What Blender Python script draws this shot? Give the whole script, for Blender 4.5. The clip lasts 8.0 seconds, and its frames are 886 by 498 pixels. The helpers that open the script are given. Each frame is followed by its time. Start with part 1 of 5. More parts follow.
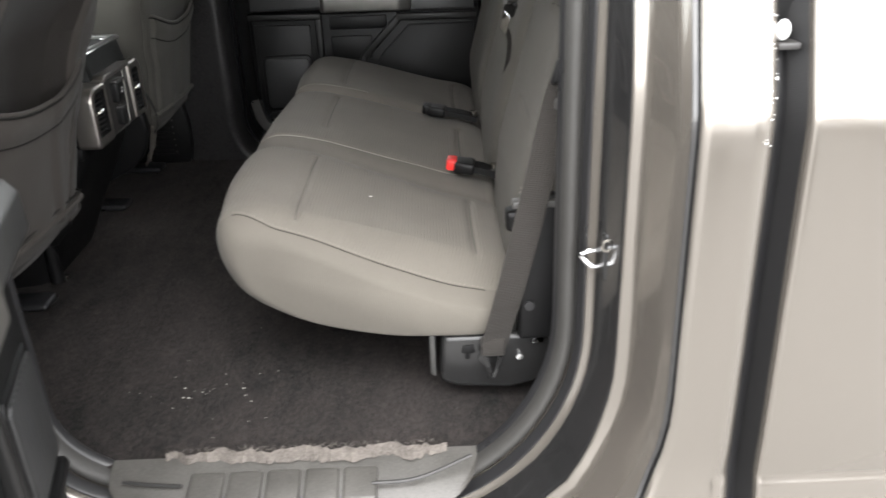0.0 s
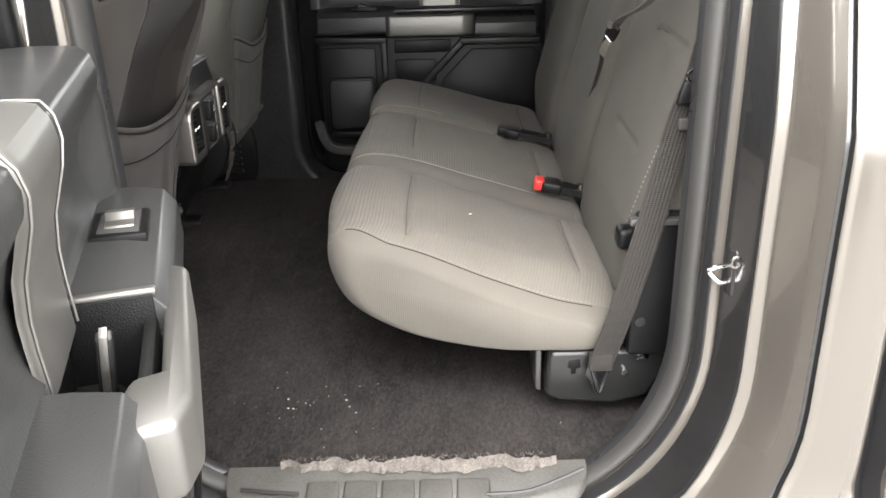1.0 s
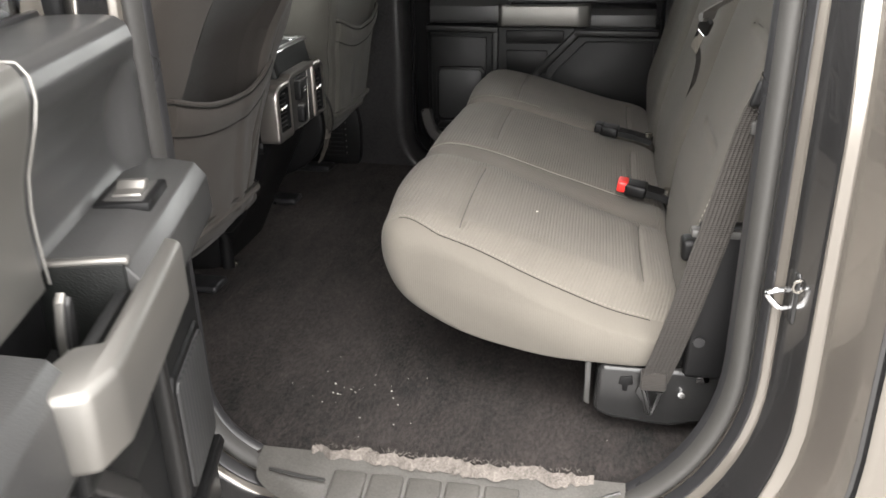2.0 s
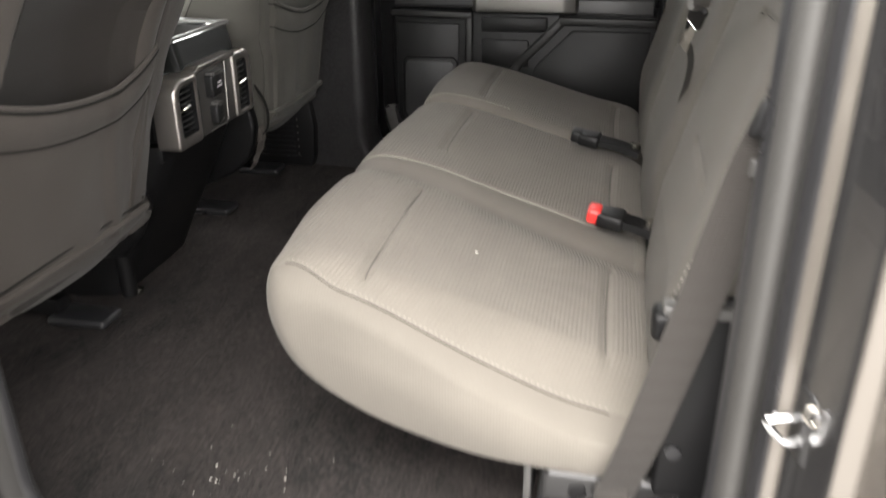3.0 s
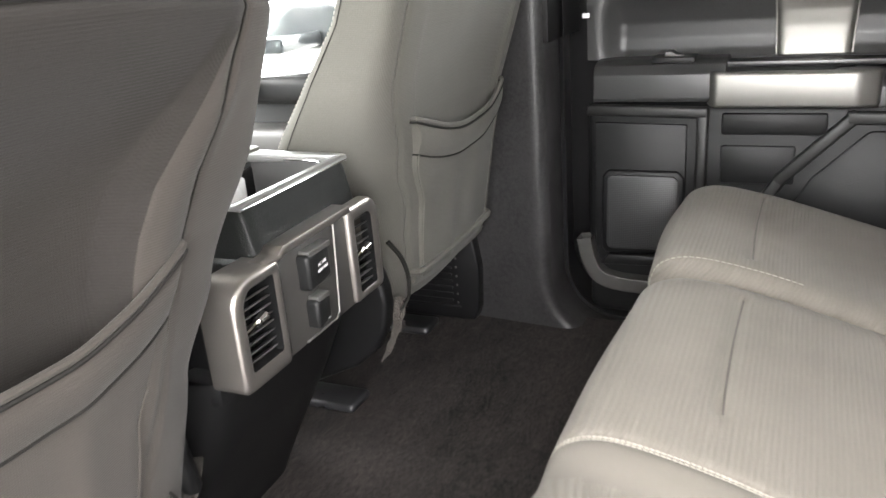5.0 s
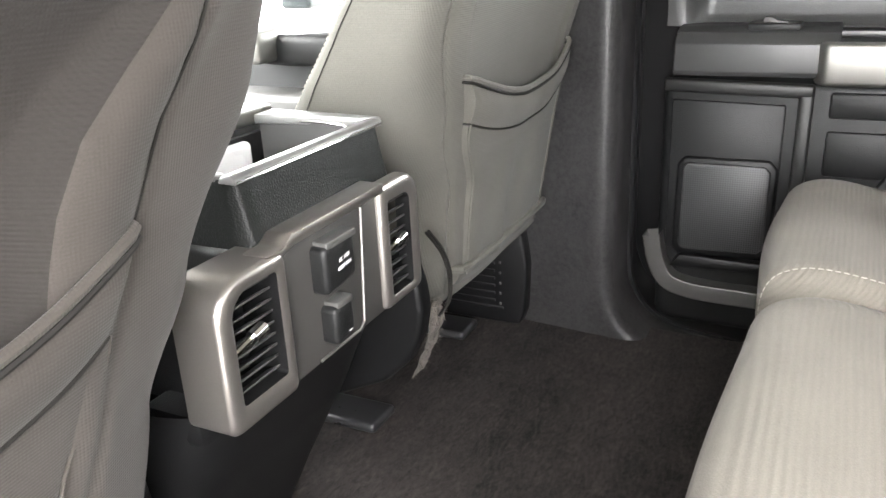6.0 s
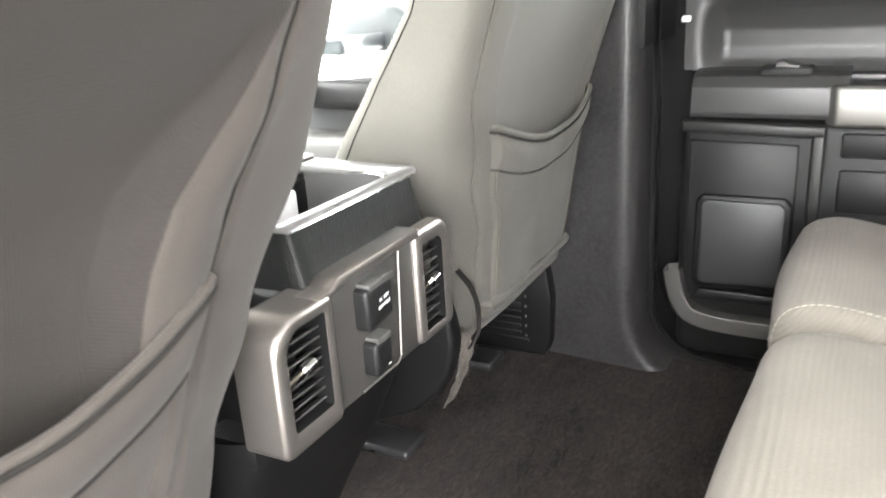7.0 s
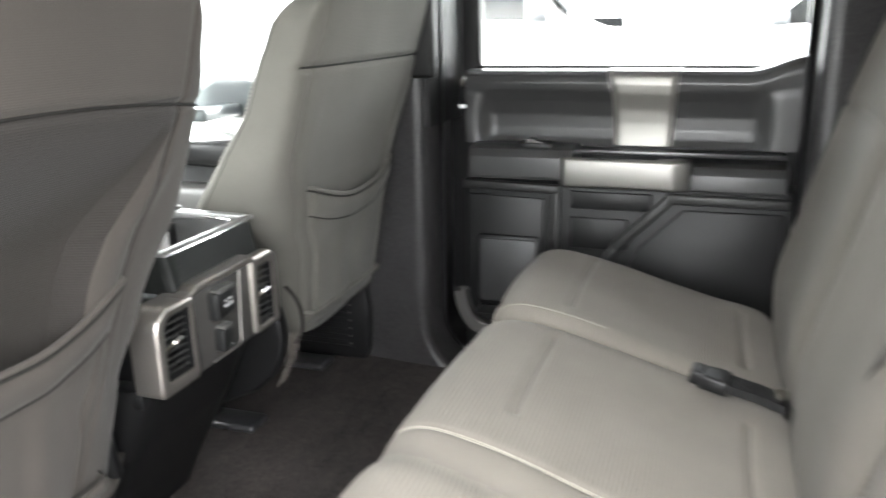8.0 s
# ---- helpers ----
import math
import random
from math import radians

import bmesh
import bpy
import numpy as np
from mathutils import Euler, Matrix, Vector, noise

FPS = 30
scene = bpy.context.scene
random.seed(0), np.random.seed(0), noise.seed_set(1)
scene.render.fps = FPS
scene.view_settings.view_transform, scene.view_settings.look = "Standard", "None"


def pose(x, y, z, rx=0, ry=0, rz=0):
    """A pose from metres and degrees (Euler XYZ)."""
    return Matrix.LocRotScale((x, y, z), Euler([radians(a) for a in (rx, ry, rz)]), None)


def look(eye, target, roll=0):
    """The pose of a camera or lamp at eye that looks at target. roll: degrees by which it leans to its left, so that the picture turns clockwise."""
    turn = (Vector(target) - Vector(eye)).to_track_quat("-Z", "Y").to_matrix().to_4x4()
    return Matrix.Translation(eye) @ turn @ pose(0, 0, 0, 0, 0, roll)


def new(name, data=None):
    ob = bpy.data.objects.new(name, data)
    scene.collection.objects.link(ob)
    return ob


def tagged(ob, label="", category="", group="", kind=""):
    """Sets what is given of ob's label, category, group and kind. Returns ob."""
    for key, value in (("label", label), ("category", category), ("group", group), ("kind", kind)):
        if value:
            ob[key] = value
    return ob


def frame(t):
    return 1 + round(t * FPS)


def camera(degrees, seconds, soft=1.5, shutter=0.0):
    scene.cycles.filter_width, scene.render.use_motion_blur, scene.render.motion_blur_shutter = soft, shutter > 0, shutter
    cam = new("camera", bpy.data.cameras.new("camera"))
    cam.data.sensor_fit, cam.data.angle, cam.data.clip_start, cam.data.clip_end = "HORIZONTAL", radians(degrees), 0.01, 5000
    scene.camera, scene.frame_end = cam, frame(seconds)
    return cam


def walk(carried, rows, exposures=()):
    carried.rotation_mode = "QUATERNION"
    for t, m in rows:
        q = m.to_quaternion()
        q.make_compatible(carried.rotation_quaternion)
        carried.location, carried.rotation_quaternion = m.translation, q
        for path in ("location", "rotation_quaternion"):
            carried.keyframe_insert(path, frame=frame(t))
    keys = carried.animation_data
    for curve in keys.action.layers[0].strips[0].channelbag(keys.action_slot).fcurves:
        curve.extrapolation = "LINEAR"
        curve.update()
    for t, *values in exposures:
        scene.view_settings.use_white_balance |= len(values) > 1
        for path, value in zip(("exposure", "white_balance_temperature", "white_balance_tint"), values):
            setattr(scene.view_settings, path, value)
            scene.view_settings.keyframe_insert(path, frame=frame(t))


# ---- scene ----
cam = camera(57.9, 8.0, shutter=0.5)
PATH = [
    (0, (0.385, -1.277, 0.881), (0.388, 0.536, 0.036), -2.3),
    (0.5, (0.25, -1.313, 0.876), (0.256, 0.515, 0.064), -2.4),
    (1, (0.207, -1.312, 0.886), (0.187, 0.526, 0.098), -1.8),
    (1.5, (0.232, -1.28, 0.867), (0.093, 0.555, 0.083), -1.4),
    (1.7, (0.278, -1.274, 0.873), (0.025, 0.551, 0.093), -1.6),
    (2.8, (0.455, -0.982, 0.809), (0.026, 0.778, -0.04), -1.2),
    (3, (0.429, -0.87, 0.813), (0.047, 0.91, -0.015), -0.5),
    (3.5, (0.364, -0.641, 0.832), (-0.074, 1.141, 0.037), -1.6),
    (4, (0.325, -0.432, 0.836), (-0.441, 1.276, 0.132), -3.2),
    (4.2, (0.301, -0.377, 0.835), (-0.507, 1.321, 0.154), -4.2),
    (5.3, (0.117, -0.054, 0.769), (-0.666, 1.655, 0.086), -4.7),
    (5.5, (0.083, 0.0, 0.75), (-0.711, 1.697, 0.05), -4.1),
    (6, (0.034, 0.064, 0.719), (-0.807, 1.735, 0.009), -2.8),
    (6.5, (0.036, 0.067, 0.729), (-0.847, 1.713, 0.016), -2.4),
    (7, (0.057, 0.004, 0.758), (-0.845, 1.67, 0.117), -3.6),
    (7.5, (0.202, -0.217, 0.843), (-0.598, 1.533, 0.299), -3.3),
    (7.6, (0.227, -0.253, 0.832), (-0.556, 1.509, 0.304), -2.7),
    (8, (0.354, -0.391, 0.877), (-0.263, 1.429, 0.322), -1.1),
]
walk(cam, [(t, look(eye, target, roll)) for t, eye, target, roll in PATH],
     [(0.0, 3.25, 6500, 10.5), (0.5, 3.6, 6550, 10.5), (1.0, 3.68, 6600, 10.5), (1.7, 3.6, 6700, 11), (3.0, 3.9, 6800, 12), (3.5, 4.25, 6850, 12), (4.0, 4.75, 6900, 12), (4.2, 4.85, 6850, 12),
      (5.5, 5.55, 6600, 11), (6.5, 5.86, 6600, 11), (7.0, 5.98, 6620, 10.5), (7.5, 5.72, 6480, 10), (8.0, 5.1, 6450, 9)])


# ---- world, sun, exposure ----
world = bpy.data.worlds.new("sky")
scene.world = world
world.use_nodes = True
wn = world.node_tree
sky = wn.nodes.new("ShaderNodeTexSky")
sky.sky_type, sky.sun_disc = "NISHITA", False
sky.sun_elevation, sky.sun_rotation = radians(61), radians(192)
sky.air_density, sky.dust_density, sky.ozone_density = 1.0, 0.8, 1.0
soft_sky = wn.nodes.new("ShaderNodeHueSaturation")
soft_sky.inputs["Saturation"].default_value = 0.05
wn.links.new(sky.outputs["Color"], soft_sky.inputs["Color"])
wn.links.new(soft_sky.outputs["Color"], wn.nodes["Background"].inputs["Color"])
wn.nodes["Background"].inputs["Strength"].default_value = 0.15

sun = new("sun", bpy.data.lights.new("sun", "SUN"))
sun.data.energy, sun.data.angle, sun.data.color = 0.5, radians(80), (1.0, 0.955, 0.90)
sun.matrix_world = look((-0.6, -2.8, 5.4), (0, 0, 0))


# ---- materials ----
def material(name, base, rough=0.6, metal=0.0, vary=0.12, grain=90.0, coarse=5.0, bump=0.15, depth=0.0008,
             coat=0.0, tint=None, tint_at=(0.55, 0.75), tint_scale=6.0, sheen=0.0, spec=0.5, aniso=(1, 1, 1)):
    """A surface with fine grain, broad unevenness, small relief and, with tint, stains of a second colour."""
    m = bpy.data.materials.new(name)
    m.use_nodes = True
    nt = m.node_tree
    b = nt.nodes["Principled BSDF"]
    tc = nt.nodes.new("ShaderNodeTexCoord")
    mp = nt.nodes.new("ShaderNodeMapping")
    mp.inputs["Scale"].default_value = aniso
    nt.links.new(tc.outputs["Object"], mp.inputs["Vector"])

    def noise_at(scale, detail=4.0):
        n = nt.nodes.new("ShaderNodeTexNoise")
        n.inputs["Scale"].default_value, n.inputs["Detail"].default_value = scale, detail
        nt.links.new(mp.outputs["Vector"], n.inputs["Vector"])
        return n.outputs["Fac"]

    fine, broad = noise_at(grain, 3.0), noise_at(coarse, 5.0)
    add = nt.nodes.new("ShaderNodeMath")
    add.operation = "ADD"
    nt.links.new(fine, add.inputs[0])
    nt.links.new(broad, add.inputs[1])
    ramp = nt.nodes.new("ShaderNodeMapRange")
    ramp.inputs["From Min"].default_value, ramp.inputs["From Max"].default_value = 0.6, 1.4
    ramp.inputs["To Min"].default_value, ramp.inputs["To Max"].default_value = 1 - vary, 1 + vary
    nt.links.new(add.outputs[0], ramp.inputs["Value"])
    mul = nt.nodes.new("ShaderNodeMix")
    mul.data_type, mul.blend_type = "RGBA", "MULTIPLY"
    mul.inputs["Factor"].default_value = 1.0
    mul.inputs["A"].default_value = (*base, 1)
    nt.links.new(ramp.outputs["Result"], mul.inputs["B"])
    colour = mul.outputs["Result"]
    if tint:
        stain = nt.nodes.new("ShaderNodeMapRange")
        stain.inputs["From Min"].default_value, stain.inputs["From Max"].default_value = tint_at
        nt.links.new(noise_at(tint_scale, 8.0), stain.inputs["Value"])
        mix = nt.nodes.new("ShaderNodeMix")
        mix.data_type = "RGBA"
        nt.links.new(stain.outputs["Result"], mix.inputs["Factor"])
        nt.links.new(colour, mix.inputs["A"])
        mix.inputs["B"].default_value = (*tint, 1)
        colour = mix.outputs["Result"]
    nt.links.new(colour, b.inputs["Base Color"])
    rr = nt.nodes.new("ShaderNodeMapRange")
    rr.inputs["To Min"].default_value, rr.inputs["To Max"].default_value = max(rough - 0.08, 0.02), min(rough + 0.08, 1)
    nt.links.new(broad, rr.inputs["Value"])
    nt.links.new(rr.outputs["Result"], b.inputs["Roughness"])
    b.inputs["Metallic"].default_value = metal
    b.inputs["Coat Weight"].default_value = coat
    b.inputs["Coat Roughness"].default_value = 0.04
    b.inputs["Sheen Weight"].default_value = sheen
    b.inputs["Specular IOR Level"].default_value = spec
    if bump:
        bp = nt.nodes.new("ShaderNodeBump")
        bp.inputs["Strength"].default_value, bp.inputs["Distance"].default_value = bump, depth
        nt.links.new(fine, bp.inputs["Height"])
        nt.links.new(bp.outputs["Normal"], b.inputs["Normal"])
    return m


def woven(name, base, axis="Y", pitch=0.006, strength=0.35, cross=0.0015, rough=0.92, vary=0.1, band=0.12, cross_axis="X", turn=0.0):
    """Seat cloth: cords side by side along one axis with a fine weave over them."""
    m = material(name, base, rough, 0, vary, 700, 7, 0.0, sheen=0.06, spec=0.2)
    nt = m.node_tree
    b = nt.nodes["Principled BSDF"]
    tc = nt.nodes["Texture Coordinate"]

    turned = nt.nodes.new("ShaderNodeMapping")
    turned.inputs["Rotation"].default_value = (0, radians(turn), 0)
    nt.links.new(tc.outputs["Object"], turned.inputs["Vector"])

    def wave(direction, size, kind="BANDS"):
        w = nt.nodes.new("ShaderNodeTexWave")
        w.wave_type = kind
        w.bands_direction = direction
        w.inputs["Scale"].default_value = 0.314 / size
        w.inputs["Distortion"].default_value = 0.25
        nt.links.new(turned.outputs["Vector"], w.inputs["Vector"])
        return w.outputs["Fac"]

    cords = wave(axis, pitch)
    weave = wave(cross_axis, cross) if cross_axis else nt.nodes["Noise Texture"].outputs["Fac"]
    half = nt.nodes.new("ShaderNodeMath")
    half.operation, half.inputs[1].default_value = "MULTIPLY_ADD", 0.6
    nt.links.new(weave, half.inputs[0])
    nt.links.new(cords, half.inputs[2])
    bp = nt.nodes.new("ShaderNodeBump")
    bp.inputs["Strength"].default_value, bp.inputs["Distance"].default_value = min(1.0, strength), 0.003 * max(1.0, strength)
    nt.links.new(half.outputs[0], bp.inputs["Height"])
    nt.links.new(bp.outputs["Normal"], b.inputs["Normal"])
    if band:
        src = b.inputs["Base Color"].links[0].from_socket
        lift = nt.nodes.new("ShaderNodeMapRange")
        lift.inputs["To Min"].default_value, lift.inputs["To Max"].default_value = 1 - band, 1 + band
        nt.links.new(cords, lift.inputs["Value"])
        mul = nt.nodes.new("ShaderNodeMix")
        mul.data_type, mul.blend_type = "RGBA", "MULTIPLY"
        mul.inputs["Factor"].default_value = 1.0
        nt.links.new(src, mul.inputs["A"])
        nt.links.new(lift.outputs["Result"], mul.inputs["B"])
        nt.links.new(mul.outputs["Result"], b.inputs["Base Color"])
    return m


def glass(name, tint=(0.93, 0.96, 0.95)):
    m = bpy.data.materials.new(name)
    m.use_nodes = True
    nt = m.node_tree
    nt.nodes.remove(nt.nodes["Principled BSDF"])
    clear, shine, mix, fr = (nt.nodes.new("ShaderNode" + k) for k in ("BsdfTransparent", "BsdfGlossy", "MixShader", "Fresnel"))
    clear.inputs["Color"].default_value = (*tint, 1)
    shine.inputs["Roughness"].default_value = 0.02
    fr.inputs["IOR"].default_value = 1.45
    nt.links.new(fr.outputs["Fac"], mix.inputs["Fac"])
    nt.links.new(clear.outputs["BSDF"], mix.inputs[1])
    nt.links.new(shine.outputs["BSDF"], mix.inputs[2])
    nt.links.new(mix.outputs["Shader"], nt.nodes["Material Output"].inputs["Surface"])
    return m


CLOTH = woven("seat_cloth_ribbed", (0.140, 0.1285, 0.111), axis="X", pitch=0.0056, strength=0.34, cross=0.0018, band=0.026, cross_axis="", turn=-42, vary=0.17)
CLOTH_SIDE = material("seat_cloth_plain", (0.120, 0.110, 0.095), 0.92, 0, 0.10, 900, 7, 0.6, 0.0014, sheen=0.06, spec=0.2)
CLOTH_END = woven("seat_cloth_end", (0.120, 0.110, 0.095), axis="X", pitch=0.0040, strength=0.08, cross=0.0018, band=0.005, cross_axis="")
# cushion cloth darkened: the shade on the upright backrests is in this colour
CLOTH_REST_SHADED = material("backrest_cloth_shaded", (0.088, 0.081, 0.0705), 0.92, 0, 0.12, 900, 7, 0.6, 0.0014, sheen=0.03, spec=0.2)
# one front seat cloth in three copies: shaded, lit, deeply shaded by colour
CLOTH_SHADED = woven("seat_cloth_shaded", (0.0375, 0.0326, 0.0285), axis="Z", pitch=0.0026, strength=0.14, cross=0.0026, vary=0.18, band=0.02, cross_axis="Y")
CLOTH_LIT = woven("seat_cloth_lit", (0.075, 0.0715, 0.0625), axis="Z", pitch=0.0026, strength=0.14, cross=0.0026, vary=0.18, band=0.02, cross_axis="X")
CLOTH_DEEP_SHADE = woven("seat_cloth_deep_shade", (0.0165, 0.0144, 0.0128), axis="Z", pitch=0.0030, strength=0.18, cross=0.0026, vary=0.18, band=0.04, cross_axis="Y")
THREAD = material("thread", (0.29, 0.27, 0.238), 0.8)
THREAD_D = material("muted_thread", (0.22, 0.203, 0.178), 0.85)
SEAM_L = material("seat_seam", (0.045, 0.041, 0.036), 0.9)
SEAM = material("seam_cord", (0.0095, 0.0087, 0.0078), 0.9, spec=0.2)
CARPET = material("carpet", (0.0155, 0.0122, 0.0113), 0.97, 0, 1.5, 210, 26, 0.0, tint=(0.041, 0.0335, 0.0312),
                  tint_at=(0.40, 0.85), tint_scale=5.0, sheen=0.05, spec=0.1, aniso=(1.0, 0.4, 1.0))
WORN = material("worn_lining", (0.050, 0.043, 0.037), 0.95, 0, 0.5, 260, 30, 0.8, 0.003)
FRAY = material("carpet_backing", (0.115, 0.102, 0.091), 0.95, 0, 0.5, 260, 30, 0.8, 0.003)
PLASTIC = material("black_plastic", (0.0055, 0.0055, 0.0058), 0.42, 0, 0.15, 700, 6, 0.4, 0.001, spec=0.25)
PILLAR = material("charcoal_pillar_trim", (0.022, 0.0212, 0.0218), 0.36, 0, 0.7, 260, 12, 0.5, 0.0007, spec=0.36, tint=(0.036, 0.0348, 0.0345), tint_at=(0.40, 0.75), tint_scale=110)
PLASTIC_G = material("grained_plastic", (0.0095, 0.0097, 0.0098), 0.42, 0, 0.25, 420, 8, 0.5, 0.0010, spec=0.22)
PLASTIC_M = material("mid_grey_plastic", (0.050, 0.049, 0.047), 0.46, 0, 0.12, 600, 6, 0.25, 0.0005)
LEATHERETTE = material("grained_leatherette", (0.0085, 0.0092, 0.0088), 0.38, 0, 0.2, 520, 9, 0.0, spec=0.16)
RIDGE = material("dark_grey_ridge", (0.016, 0.0158, 0.0155), 0.40, 0, 0.15, 420, 8, 0.3, 0.0007, spec=0.3)
SCUFF = material("grey_scuff_plate", (0.070, 0.067, 0.062), 0.40, 0, 0.35, 300, 14, 0.25, 0.0005)
SATIN = material("satin_silver_trim", (0.250, 0.242, 0.227), 0.46, 0.9, 0.03, 500, 2, 0)
BEZEL = material("satin_bronze_bezel", (0.33, 0.306, 0.284), 0.31, 0.9, 0.04, 500, 2, 0)
CHROME = material("chrome", (0.8, 0.8, 0.8), 0.12, 1.0, 0.03, 200, 5, 0)
STEEL = material("zinc_steel", (0.42, 0.40, 0.36), 0.25, 1.0, 0.1, 300, 12, 0.1, 0.0004)
PAINT = material("champagne_paint", (0.176, 0.160, 0.140), 0.22, 0.60, 0.04, 1500, 3, 0.03, 0.0002, coat=1.0)
RUBBER = material("rubber_seal", (0.033, 0.0318, 0.0298), 0.62, 0, 0.12, 300, 7, 0.15, 0.0006)
# dark reflection in the jamb's paint, put in as colour; also its thin seam
BAND = material("dark_reflection_and_seam", (0.016, 0.0158, 0.016), 0.22, 0, 0.3, 300, 7, 0.05, 0.0005, coat=0.8)
RUBBER_D = material("black_rubber", (0.018, 0.018, 0.019), 0.3, 0, 0.15, 300, 7, 0.1, 0.0005)
WEB = woven("belt_webbing", (0.029, 0.0262, 0.0235), axis="Z", pitch=0.0030, strength=0.4, cross=0.0034, rough=0.75, band=0.06, cross_axis="Z")
# paler copy of the belt webbing, the light on it put into the colour
WEB_LIT = woven("belt_webbing_lit", (0.080, 0.075, 0.069), axis="X", pitch=0.0050, strength=0.4, cross=0.0034, rough=0.75, band=0.08, cross_axis="Z")
RED = material("red_button", (0.75, 0.035, 0.03), 0.35, 0, 0.05)
HEADLINER = material("headliner_cloth", (0.62, 0.60, 0.565), 0.95, 0, 0.08, 500, 5, 0.3, 0.001)
WHITE = material("white_paint", (0.80, 0.80, 0.80), 0.3, 0, 0.03, 300, 3, 0.0, coat=1.0)
DARKPAINT = material("dark_paint", (0.03, 0.033, 0.037), 0.3, 0, 0.05, 300, 3, 0.0, coat=1.0)
INK = material("white_print", (0.5, 0.5, 0.5), 0.6, 0, 0.02)
CRUMB = material("crumb", (0.75, 0.72, 0.66), 0.7, 0, 0.2)
LOT = material("wet_concrete", (0.17, 0.165, 0.158), 0.5, 0, 0.2, 60, 0.4, 0.5, 0.006, tint=(0.24, 0.235, 0.23), tint_scale=0.5)
TYRE = material("tyre_rubber", (0.02, 0.02, 0.02), 0.8)
GLASS = glass("clear_glass")
PRIVACY = glass("privacy_glass", (0.85, 0.86, 0.855))
REARGLASS = glass("lightly_tinted_glass", (0.87, 0.885, 0.88))
DARKGLASS = material("tinted_window", (0.0013, 0.0016, 0.0017), 0.12, 0, 0.02, 50, 3, 0.0, spec=0.03)
BRACKET = material("black_painted_steel", (0.018, 0.018, 0.018), 0.25, 0, 0.1, 200, 6, 0.1, 0.0006)
DOORPAD = material("soft_door_pad", (0.037, 0.0370, 0.0367), 0.32, 0, 0.15, 420, 7, 0.4, 0.0006, spec=0.32)
RIM = material("grey_rim", (0.16, 0.158, 0.153), 0.42, 0.5, 0.05, 300, 6, 0.05, 0.0003)
SATIN_D = material("grey_satin_lining", (0.040, 0.039, 0.038), 0.4, 0.2, 0.1, 300, 6, 0.1, 0.0004)
LIP = material("grey_satin_lip", (0.088, 0.085, 0.081), 0.36, 0.4, 0.06, 300, 6, 0.08, 0.0003)
PLATE = material("matte_brown_grey_plastic", (0.030, 0.0282, 0.0265), 0.5, 0, 0.12, 500, 7, 0.2, 0.0004)
MESHGRILLE = material("speaker_mesh", (0.043, 0.0436, 0.044), 0.5, 0, 0.1, 400, 6, 0.0)


def perforate(m, pitch):
    """Round holes in a regular grid, as relief and as dark openings."""
    nt = m.node_tree
    b = nt.nodes["Principled BSDF"]
    v = nt.nodes.new("ShaderNodeTexVoronoi")
    v.inputs["Scale"].default_value, v.inputs["Randomness"].default_value = 1 / pitch, 0.0
    flat = nt.nodes.new("ShaderNodeMapping")
    flat.inputs["Scale"].default_value = (1, 0, 1)
    nt.links.new(nt.nodes["Texture Coordinate"].outputs["Object"], flat.inputs["Vector"])
    nt.links.new(flat.outputs["Vector"], v.inputs["Vector"])
    cut = nt.nodes.new("ShaderNodeMapRange")
    cut.inputs["From Min"].default_value, cut.inputs["From Max"].default_value = 0.3, 0.42
    nt.links.new(v.outputs["Distance"], cut.inputs["Value"])
    src = b.inputs["Base Color"].links[0].from_socket
    mul = nt.nodes.new("ShaderNodeMix")
    mul.data_type, mul.blend_type = "RGBA", "MULTIPLY"
    mul.inputs["Factor"].default_value = 0.9
    nt.links.new(src, mul.inputs["A"])
    nt.links.new(cut.outputs["Result"], mul.inputs["B"])
    nt.links.new(mul.outputs["Result"], b.inputs["Base Color"])


perforate(MESHGRILLE, 0.0042)


def grained(m, size, depth):
    """Pebbled leather grain: rounded cells with creases between them."""
    nt = m.node_tree
    v = nt.nodes.new("ShaderNodeTexVoronoi")
    v.feature = "DISTANCE_TO_EDGE"
    v.inputs["Scale"].default_value = 1 / size
    nt.links.new(nt.nodes["Texture Coordinate"].outputs["Object"], v.inputs["Vector"])
    dome = nt.nodes.new("ShaderNodeMapRange")
    dome.interpolation_type = "SMOOTHSTEP"
    dome.inputs["From Max"].default_value = 0.35
    nt.links.new(v.outputs["Distance"], dome.inputs["Value"])
    bp = nt.nodes.new("ShaderNodeBump")
    bp.inputs["Strength"].default_value, bp.inputs["Distance"].default_value = 0.7, depth
    nt.links.new(dome.outputs["Result"], bp.inputs["Height"])
    nt.links.new(bp.outputs["Normal"], nt.nodes["Principled BSDF"].inputs["Normal"])


